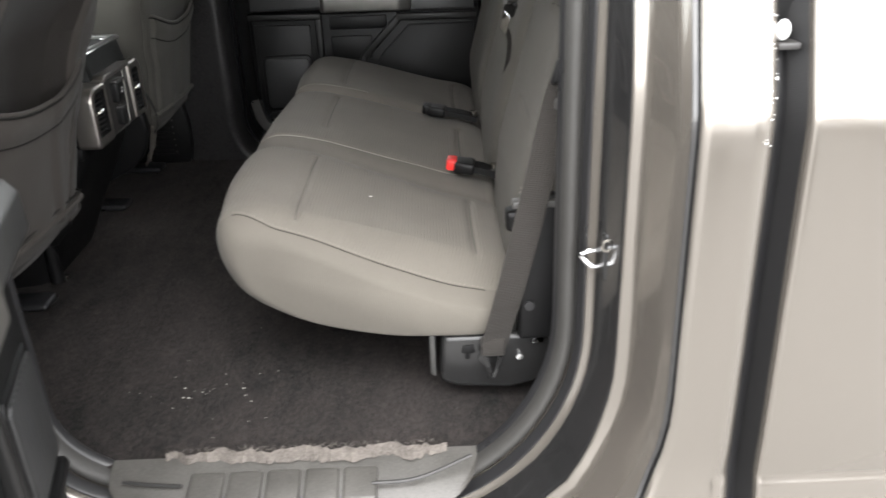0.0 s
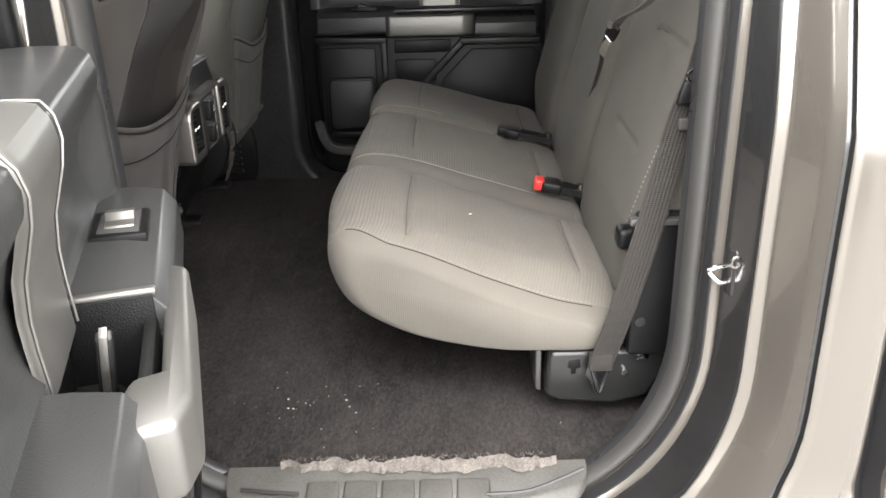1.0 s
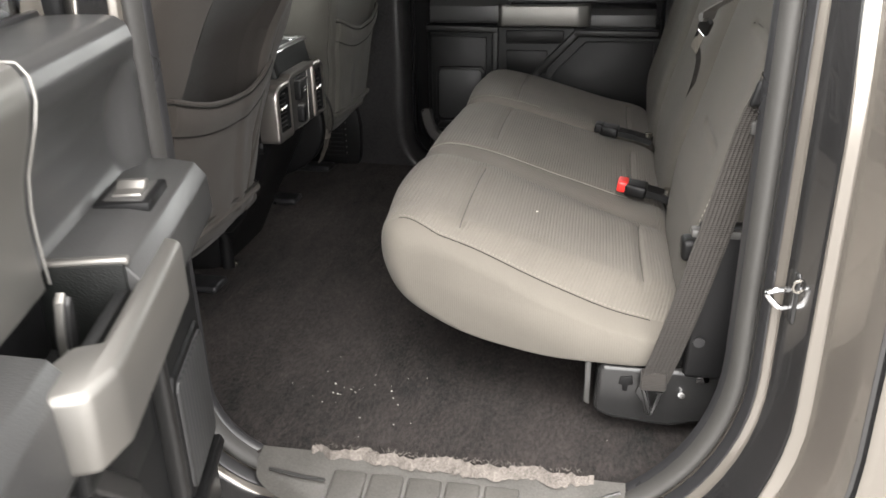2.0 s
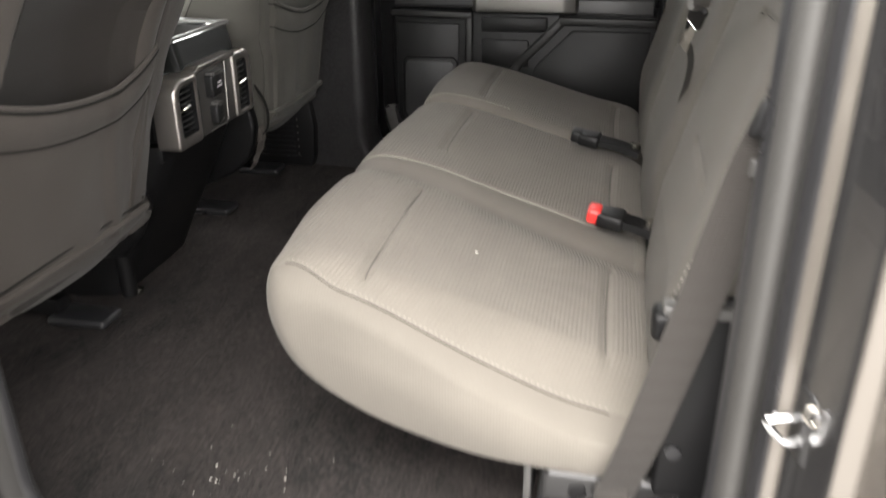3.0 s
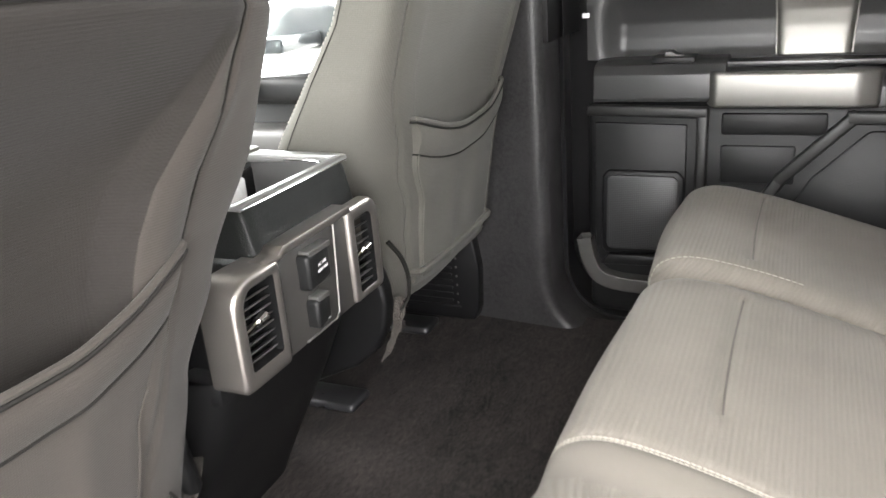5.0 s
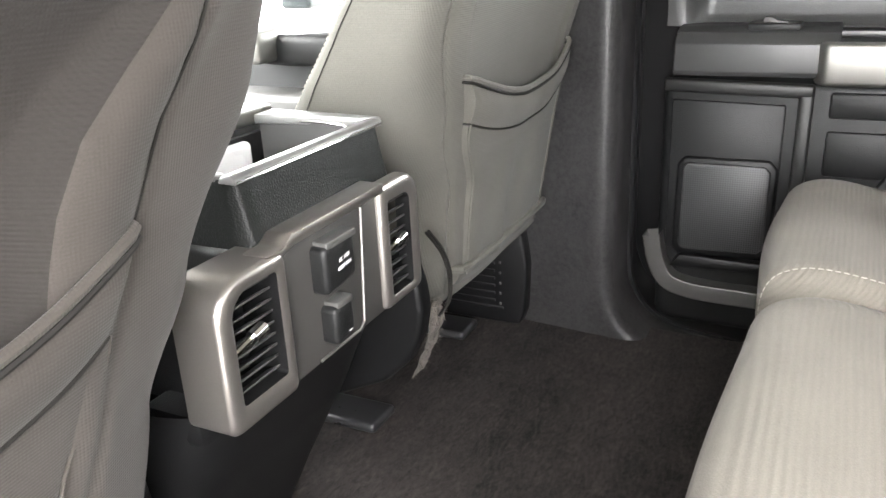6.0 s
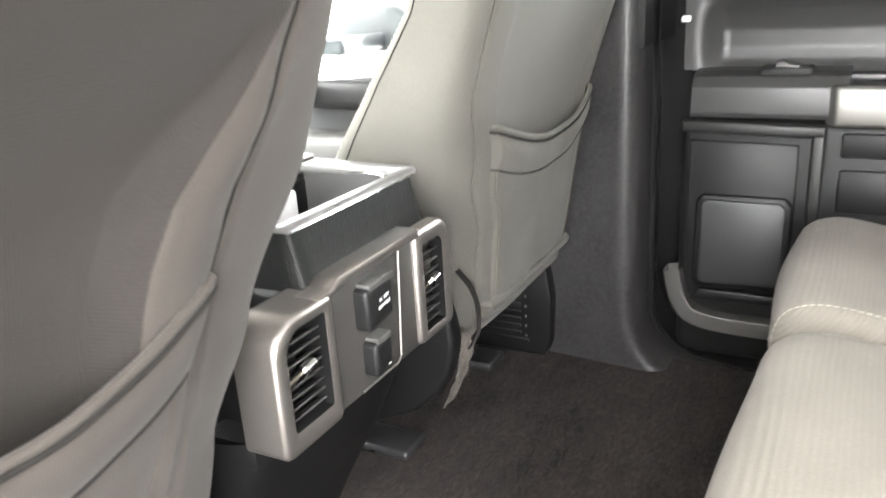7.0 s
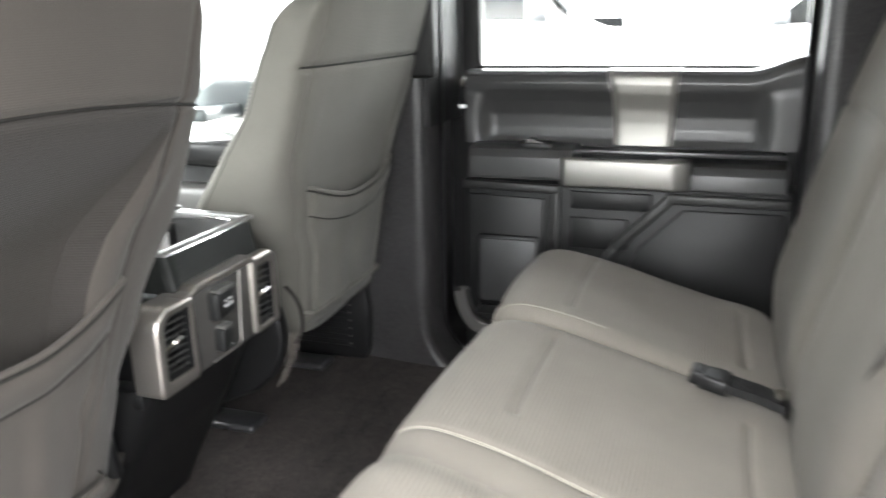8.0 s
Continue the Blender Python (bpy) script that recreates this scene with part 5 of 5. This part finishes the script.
    part("side_shield", prism([(-0.98, 0.15), (-0.56, 0.12), (-0.48, 0.13), (-0.435, 0.18), (-0.405, 0.24), (-0.42, 0.32), (-0.50, 0.36), (-0.98, 0.30)], c + inner * 0.205, c + inner * 0.235,
                              lambda a, b, z: (a + dx - 0.03, b, z), 0.015, 4), PLASTIC, s, "dark plastic seat side shield")
    for o in (-0.17, 0.17):
        part("rail", box((-1.0 + dx, c + o - 0.02, 0.012), (-0.64 + dx, c + o + 0.02, 0.05), 0.005), PLASTIC, s)
        part("rail_cover", box((-0.66 + dx, c + o - 0.040, 0.002), (-0.53 + dx, c + o + 0.032, 0.020), 0.008, 3), RUBBER_D, s)
        part("leg", box((-0.80 + dx, c + o - 0.018, 0.02), (-0.75 + dx, c + o + 0.018, 0.21), 0.006), PLASTIC, s)
    return s, at


# foot cover of the far centre pillar, behind the passenger seat
foot = structure("trim_pillar_foot", prism([(-0.80, 0.0), (-0.485, 0.0), (-0.474, 0.030), (-0.468, 0.130), (-0.482, 0.215), (-0.80, 0.215)], 1.418, 1.462, lambda a, c, b: (a, c, b), 0.006, 3), PLASTIC, "ribbed black plastic cover at the foot of the far pillar", "trim")
for k in range(9):
    part("rib", box((-0.70, 1.4155, 0.045 + 0.016 * k), (-0.535, 1.420, 0.051 + 0.016 * k), 0.0015), PLASTIC, foot)
for k in range(6):
    part("clip", box((-0.526, 1.415, 0.040 + 0.022 * k), (-0.522, 1.420, 0.045 + 0.022 * k), 0.001), LIP, foot, "small bright clip")
part("clip_rail", box((-0.70, 1.415, 0.030), (-0.518, 1.420, 0.036), 0.002), PLASTIC, foot)

seat1, seat1_at = front_seat(0.222, 0.0, 0.305, "grey cloth driver's seat with a rear map pocket")
part("rear_foot", tube([(-0.574, 0.505, 0.17), (-0.572, 0.512, 0.05), (-0.570, 0.514, 0.0)], 0.017, 16), PLASTIC, seat1, "black seat foot with a bright bolt")
part("foot_bolt", rod((-0.560, 0.528, 0.0), (-0.558, 0.530, 0.009), 0.011, 12), STEEL, seat1)
seat2, seat2_at = front_seat(1.180, -0.028, 0.258, "grey cloth passenger seat with a rear map pocket")
for o in (0.0, 0.007):
    part("corner_piping", tube(smooth_path([(-0.424, 0.934 - o, 0.372), (-0.418, 0.962 - o, 0.336), (-0.414, 0.974 - o, 0.298), (-0.414, 0.968 - o, 0.262), (-0.420, 0.950 - o, 0.246)], 24), 0.0019, 6), SEAM, seat2)


part("recliner_cover", prism([(-0.75, 0.10), (-0.60, 0.10), (-0.485, 0.155), (-0.446, 0.192), (-0.426, 0.232), (-0.418, 0.270), (-0.421, 0.302), (-0.428, 0.328), (-0.442, 0.347), (-0.75, 0.35)], 0.893, 0.926,
                               lambda a, c, b: (a, c, b), 0.009, 4), PLASTIC, seat2, "black plastic recliner cover")


def flap(u, v):
    """A torn strip of lining that hangs down and curls, with a ragged edge."""
    p = FLAP[min(int(round(u * (len(FLAP) - 1))), len(FLAP) - 1)]
    w = 0.030 * (1 - 0.2 * u) + 0.004 * noise.noise((u * 14, round(v), 7)) + 0.004 * noise.noise((u * 45, round(v), 2))
    d = (v - 0.5) * w
    return (p.x + 0.3 * d + 0.003 * noise.noise((u * 9, v * 3, 1)), p.y + d, p.z + 0.2 * d)


FLAP = smooth_path([(-0.432, 0.952, 0.262), (-0.425, 0.945, 0.235), (-0.432, 0.932, 0.200), (-0.445, 0.918, 0.165)], 36)
frayed = surface(flap, len(FLAP) - 1, 8)
threads = random.Random(3)
for k in range(90):
    u, v = threads.random(), threads.choice((0.0, 1.0, threads.random()))
    p = Vector(flap(u, v))
    tube([p, p + Vector((threads.uniform(0, 0.006), threads.uniform(-0.007, 0.007), threads.uniform(-0.008, 0.004)))], 0.0005, 3, bm=frayed)
part("worn_flap", frayed, WORN, seat2, "frayed strip of lining")

# ---- centre console ----
console = thing("center_console", (-0.6, 0.66, 0.0), "black console with rear vents and covered power outlets", "console")
PY0, PY1, PZ0, PZ1, PX = 0.490, 0.838, 0.340, 0.486, -0.392


def base_x(z):
    return interp(z, [(0.0, -0.585), (0.10, -0.535), (0.22, -0.47), (0.335, -0.418), (0.36, -0.41), (0.60, -0.425)])


def lower(u, v):
    z = -0.005 + 0.35 * v
    hw = 0.170
    a = math.pi * u
    y = 0.655 + hw * math.copysign(abs(math.cos(a)) ** 0.25, -math.cos(a))
    return (base_x(z) - 0.30 * (1 - abs(math.sin(a)) ** 0.25), y, z)


part("lower_body", surface(lower, 50, 20), PLASTIC, console)


WRAP = smooth_path([(-0.80, 0.574, 0), (-0.60, 0.575, 0), (-0.45, 0.577, 0), (-0.418, 0.580, 0), (-0.409, 0.590, 0), (-0.408, 0.62, 0), (-0.409, 0.72, 0),
                    (-0.410, 0.80, 0), (-0.413, 0.822, 0), (-0.425, 0.833, 0), (-0.46, 0.836, 0), (-0.80, 0.838, 0)], 99)


def wrap(u, v):
    p = WRAP[min(int(round(u * (len(WRAP) - 1))), len(WRAP) - 1)]
    return (p.x - 0.014 * v * step(p.x, -0.5, -0.42), p.y, 0.474 + 0.064 * v)


part("upper_body", surface(wrap, len(WRAP) - 1, 8), LEATHERETTE, console, "grained leatherette console top")
part("inner_core", box((-0.98, 0.50, 0.05), (-0.60, 0.80, 0.33), 0.01), PLASTIC, console)
part("bezel_backing", box((-0.50, 0.50, 0.31), (-0.43, 0.80, 0.345), 0.01), PLASTIC, console)
part("core", box((-0.98, 0.53, 0.33), (-0.425, 0.80, 0.47), 0.01), PLASTIC, console)
part("rim", prism([(-0.440, 0.5345), (-0.436, 0.5415), (-0.425, 0.5425), (-0.420, 0.539), (-0.420, 0.534)], 0.577, 0.830, lambda a, c, b: (a, c, b), 0.0015), RIM, console, "bright console rim")
part("rim", prism([(-0.4405, 0.816), (-0.4205, 0.8305), (-0.50, 0.836), (-0.5805, 0.842), (-0.5805, 0.806), (-0.50, 0.817)], 0.532, 0.5435, lambda a, c, b: (a, b, c), 0.002), RIM, console)
part("rim", box((-0.58, 0.577, 0.534), (-0.4405, 0.590, 0.5415), 0.003, 2), RIM, console)
part("rim_line", tube([(-0.4185, 0.579, 0.5365), (-0.4185, 0.826, 0.5370), (-0.424, 0.8345, 0.5370), (-0.58, 0.8455, 0.5375)], 0.0013, 6), CHROME, console)
part("top_deck", box((-0.80, 0.545, 0.530), (-0.581, 0.846, 0.549), 0.005, 3), SATIN, console)
part("inner_line", tube(smooth_path([(-0.437, 0.592, 0.536), (-0.438, 0.76, 0.536), (-0.446, 0.796, 0.536), (-0.475, 0.813, 0.536), (-0.575, 0.815, 0.536)], 30), 0.0012, 6), CHROME, console)
part("bin_floor", box((-0.60, 0.55, 0.455), (-0.43, 0.815, 0.462), 0.002), PLASTIC, console)
bin_path = smooth_path([(-0.436, 0.590, 0), (-0.438, 0.75, 0), (-0.446, 0.794, 0), (-0.475, 0.814, 0), (-0.58, 0.817, 0)], 40)
part("bin_wall", surface(lambda u, v: bin_path[min(int(round(u * (len(bin_path) - 1))), len(bin_path) - 1)] + Vector((-0.006 * (1 - v), -0.004 * (1 - v), 0.46 + 0.077 * v)), len(bin_path) - 1, 4), SATIN_D, console)
part("divider", box((-0.573, 0.56, 0.46), (-0.566, 0.80, 0.527), 0.002), PLASTIC, console)
part("cup_insert", prism([(-0.61, 0.675), (-0.575, 0.675), (-0.560, 0.70), (-0.553, 0.765), (-0.575, 0.775), (-0.61, 0.76)], 0.470, 0.522, lambda a, c, b: (a, b, c), 0.006, 3), WHITE, console, "bright cup holder insert")
part("lid", box((-0.98, 0.545, 0.545), (-0.64, 0.825, 0.592), 0.018, 4), PLASTIC_M, console)
part("lid_edge", box((-0.70, 0.565, 0.585), (-0.63, 0.755, 0.596), 0.005, 3), SATIN, console)


# vent bezels: frames with an opening
def frame_ring(outer, inner, x_out, x_in, depth=0.02):
    """A bezel between two outlines of equal length in (y, z); raised by x_out at the rim, x_in at the opening."""
    n = len(outer)
    rings = [[(x_out - depth, y, z) for y, z in outer], [(x_out - 0.007, y, z) for y, z in outer],
             [(x_out - 0.0030, y + (iy - y) * 0.09, z + (iz - z) * 0.09) for (y, z), (iy, iz) in zip(outer, inner)],
             [(x_out - 0.0008, y + (iy - y) * 0.24, z + (iz - z) * 0.24) for (y, z), (iy, iz) in zip(outer, inner)],
             [(x_out, y + (iy - y) * 0.45, z + (iz - z) * 0.45) for (y, z), (iy, iz) in zip(outer, inner)],
             [(x_out, y + (iy - y) * 0.75, z + (iz - z) * 0.75) for (y, z), (iy, iz) in zip(outer, inner)],
             [(x_in, y, z) for y, z in inner], [(x_in - depth, y, z) for y, z in inner]]
    bm = bmesh.new()
    vv = [[bm.verts.new(p) for p in r] for r in rings]
    for r0, r1 in zip(vv, vv[1:]):
        for k in range(n):
            f = bm.faces.new((r0[k], r0[(k + 1) % n], r1[(k + 1) % n], r1[k]))
            f.material_index = 1 if r1 is vv[-1] else 0
    return bm


def round_rect(y0, y1, z0, z1, r, n=6):
    rs = r if isinstance(r, tuple) else (r,) * 4
    out = []
    for (cy, cz, a0), q in zip(((y1, z0, -90), (y1, z1, 0), (y0, z1, 90), (y0, z0, 180)), rs):
        sy, sz = (-1 if cy == y1 else 1), (-1 if cz == z1 else 1)
        for k in range(n + 1):
            a = radians(a0 + 90 * k / n)
            out.append((cy + sy * q + q * math.cos(a), cz + sz * q + q * math.sin(a)))
    return out


bez = part("bezel_left", frame_ring(round_rect(PY0, 0.584, PZ0, 0.478, (0.006, 0.008, 0.034, 0.012)), round_rect(0.508, 0.570, 0.364, 0.464, (0.004, 0.004, 0.024, 0.004)), PX + 0.012, PX + 0.010, 0.05),
           [BEZEL, PLASTIC], console, "satin bronze vent bezel", sharp=50)
bez2 = part("bezel_right", frame_ring(round_rect(0.752, PY1, PZ0 + 0.004, PZ1, (0.012, 0.030, 0.006, 0.006)), round_rect(0.768, 0.816, 0.356, 0.466, (0.004, 0.012, 0.004, 0.004)), PX + 0.010, PX + 0.008, 0.018),
            [BEZEL, PLASTIC], console, "satin bronze vent bezel", sharp=50)
part("top_strip", prism([(0.575, 0.470), (0.600, 0.476), (0.760, 0.478), (0.760, 0.490), (0.598, 0.488), (0.586, 0.480), (0.560, 0.479)], PX - 0.02, PX + 0.010, lambda a, c, b: (c, a, b), 0.003), BEZEL, console)
part("outlet_plate", prism([(0.580, PZ0), (0.765, PZ0 + 0.002), (0.765, 0.482), (0.580, 0.479)], PX - 0.03, PX + 0.002, lambda a, c, b: (c, a, b), 0.003), PLATE, console)
part("bright_line", tube([(PX + 0.004, 0.720, 0.474), (PX + 0.004, 0.716, 0.42), (PX + 0.004, 0.710, 0.352), (PX + 0.004, 0.702, 0.345), (PX + 0.004, 0.628, 0.345)], 0.0016, 6, up=Vector((1, 0, 0))), SATIN, console)
for (y0, y1, z0, z1), parent in (((0.508, 0.570, 0.362, 0.466), bez), ((0.768, 0.816, 0.354, 0.468), bez2)):
    part("vent_box", box((PX - 0.055, y0 - 0.002, z0 - 0.004), (PX - 0.035, y1 + 0.002, z1 + 0.004), 0.001), RUBBER_D, parent)
    for k in range(9):
        z = z0 + 0.008 + (z1 - z0 - 0.016) * k / 8
        part("slat", box((PX - 0.016, y0 - 0.001, -0.0012), (PX + 0.001, y1 + 0.001, 0.0012), 0.0006, 1, to=lambda a, b, c: (a, b, z + c + 0.55 * (a - PX))), PLASTIC_M, parent)
    ym, zm = (y0 + y1) / 2, (z0 + z1) / 2 + 0.002
    part("vent_knob", rod((PX + 0.006, ym - 0.006, zm), (PX + 0.006, ym + 0.010, zm + 0.003), 0.0068, 16), CHROME, parent)
    part("knob_arm", rod((PX + 0.003, ym - 0.028, zm - 0.006), (PX + 0.005, ym - 0.005, zm), 0.0032, 8), STEEL, parent)
for y0, y1, z0, z1, words in ((0.630, 0.692, 0.414, 0.462, True), (0.638, 0.676, 0.358, 0.398, False)):
    cv = part("outlet_cover", box((PX - 0.005, y0, z0), (PX + 0.020, y1, z1), 0.006, 3, to=lambda a, b, c: (a - 0.12 * (b - y0), b, c)), PLASTIC_G, console)
    part("cover_lip", box((PX - 0.002, y0 + 0.006, z1 - 0.004), (PX + 0.018, y1 - 0.004, z1 + 0.004), 0.002), PLASTIC_M, cv)
    if words:
        for i, line in enumerate(("AC 110V", "400W MAX")):
            text_mesh(line, 0.0060, lambda x, y, z: (PX + 0.0205 - 0.12 * (x + 0.036) + z, y0 + 0.036 + x, z0 + 0.028 - 0.0080 * i + y), INK, cv, "lettering")
    else:
        part("mark", box((PX + 0.0165, y0 + 0.022, z0 + 0.006), (PX + 0.0172, y0 + 0.030, z0 + 0.0075), 0.0003), INK, cv)


# ---- parked cars outside ----
def parked_car(x, y, yaw, paint, label, tall=1.0):
    car = thing("parked_car", (x, y, GROUND), label, "car", "parked cars")
    m = Matrix.Translation((x, y, GROUND)) @ pose(0, 0, 0, 0, 0, yaw)

    def to(a, b, c):
        return m @ Vector((a, b, c * tall))
    half = [(-2.3, 0.45), (-2.28, 0.75), (-1.5, 0.92), (-0.95, 0.98), (-0.35, 1.38), (0.2, 1.46), (0.9, 1.42), (1.6, 1.05), (2.2, 0.98), (2.32, 0.6), (2.25, 0.32), (-2.2, 0.28)]
    outline = smooth_path([(a, 0, b) for a, b in half], 72, closed=True)

    def body(u, v):
        p = outline[int(round(u * len(outline))) % len(outline)]
        s = 2 * v - 1
        w = 0.90 - 0.22 * step(p.z, 0.95, 1.45)
        k = 1 - 0.10 * abs(s) ** 6
        return to(p.x * k, w * math.copysign(abs(s) ** 0.7, s), 0.3 + (p.z - 0.3) * (1 - 0.06 * abs(s) ** 5))
    hull = surface(body, len(outline), 24, close_u=True)
    hull.verts.ensure_lookup_table()
    for j in (0, 24):
        hull.faces.new([hull.verts[i * 25 + j] for i in range(len(outline))])
    part("body", hull, paint, car)
    for s in (-1, 1):
        part("side_window", prism([(-0.85, 0.99), (1.40, 1.02), (0.85, 1.34), (0.2, 1.39), (-0.30, 1.33)], 0, 0.03, lambda a, c, b: to(a, s * (0.895 - 0.24 * step(b, 0.93, 1.45) + c), b), 0.01), DARKGLASS, car)
        part("mirror", prism([(-0.85, 0.98), (-0.65, 0.98), (-0.65, 1.10), (-0.82, 1.10)], 0, 0.16, lambda a, c, b: to(a, s * (0.90 + c), b), 0.03, 3), DARKPAINT, car)
        for wx in (-1.4, 1.4):
            w = part("wheel", tube([to(wx, s * 0.70, 0.33), to(wx, s * 0.905, 0.33)], 0.33, 24), TYRE, car)
            part("rim", tube([to(wx, s * 0.86, 0.33), to(wx, s * 0.915, 0.33)], 0.21, 18), STEEL, w)
    part("windscreen", prism([(-0.62, -0.92), (0.62, -0.92), (0.55, -0.42), (-0.55, -0.42)], 0, 0.02, lambda a, c, b: to(b, a, 1.01 + (b + 0.92) * 0.72 + c), 0.01), DARKGLASS, car)
    return car


parked_car(-1.75, 7.0, 180, WHITE, "tall white car parked beside the truck", 1.48)
parked_car(1.75, 10.9, 0, WHITE, "tall white car in the next row", 1.37)
parked_car(-3.4, 29.5, 90, WHITE, "white car parked at the far end of the lot", 1.0)
parked_car(-6.6, 5.6, 8, WHITE, "white car parked further along", 1.0)
parked_car(1.5, -6.5, 90, DARKPAINT, "dark car parked across the aisle", 1.0)
parked_car(4.4, -6.8, 90, WHITE, "white car parked across the aisle", 1.0)

# ---- a small bush at the edge of the car park ----
LEAF = material("pale_green_leaf", (0.11, 0.17, 0.06), 0.6, 0, 0.3, 40, 4, 0.2, 0.001)
BARK = material("bark", (0.10, 0.075, 0.055), 0.9, 0, 0.3, 60, 8, 0.6, 0.004)
bush = thing("bush", (-4.4, 6.6, GROUND), "small pale green bush beside the parked cars", "bush")
for k in range(4):
    a = 1.6 * k + 0.4
    part("stem", tube(smooth_path([(-4.4, 6.6, GROUND), (-4.4 + 0.10 * math.cos(a), 6.6 + 0.10 * math.sin(a), GROUND + 0.30), (-4.4 + 0.20 * math.cos(a), 6.6 + 0.20 * math.sin(a), GROUND + 0.62)], 10), 0.012, 6), BARK, bush)
crown = bmesh.new()
rnd = random.Random(11)
for k in range(900):
    d = Vector((rnd.gauss(0, 1), rnd.gauss(0, 1), rnd.gauss(0, 1))).normalized() * (0.55 + 0.45 * rnd.random() ** 0.5)
    lump = 0.8 + 0.35 * noise.noise(d * 2.2)
    p = Vector((-4.4, 6.6, GROUND + 0.50)) + Vector((0.48 * d.x, 0.48 * d.y, 0.40 * d.z)) * lump
    a = Vector((rnd.uniform(-1, 1), rnd.uniform(-1, 1), rnd.uniform(-0.6, 0.6))).normalized() * 0.035
    b = a.cross(Vector((rnd.uniform(-1, 1), rnd.uniform(-1, 1), rnd.uniform(-1, 1)))).normalized() * 0.016
    quad = [crown.verts.new(p - a), crown.verts.new(p - b), crown.verts.new(p + a), crown.verts.new(p + b)]
    crown.faces.new(quad)
part("crown", crown, LEAF, bush, smooth=False)
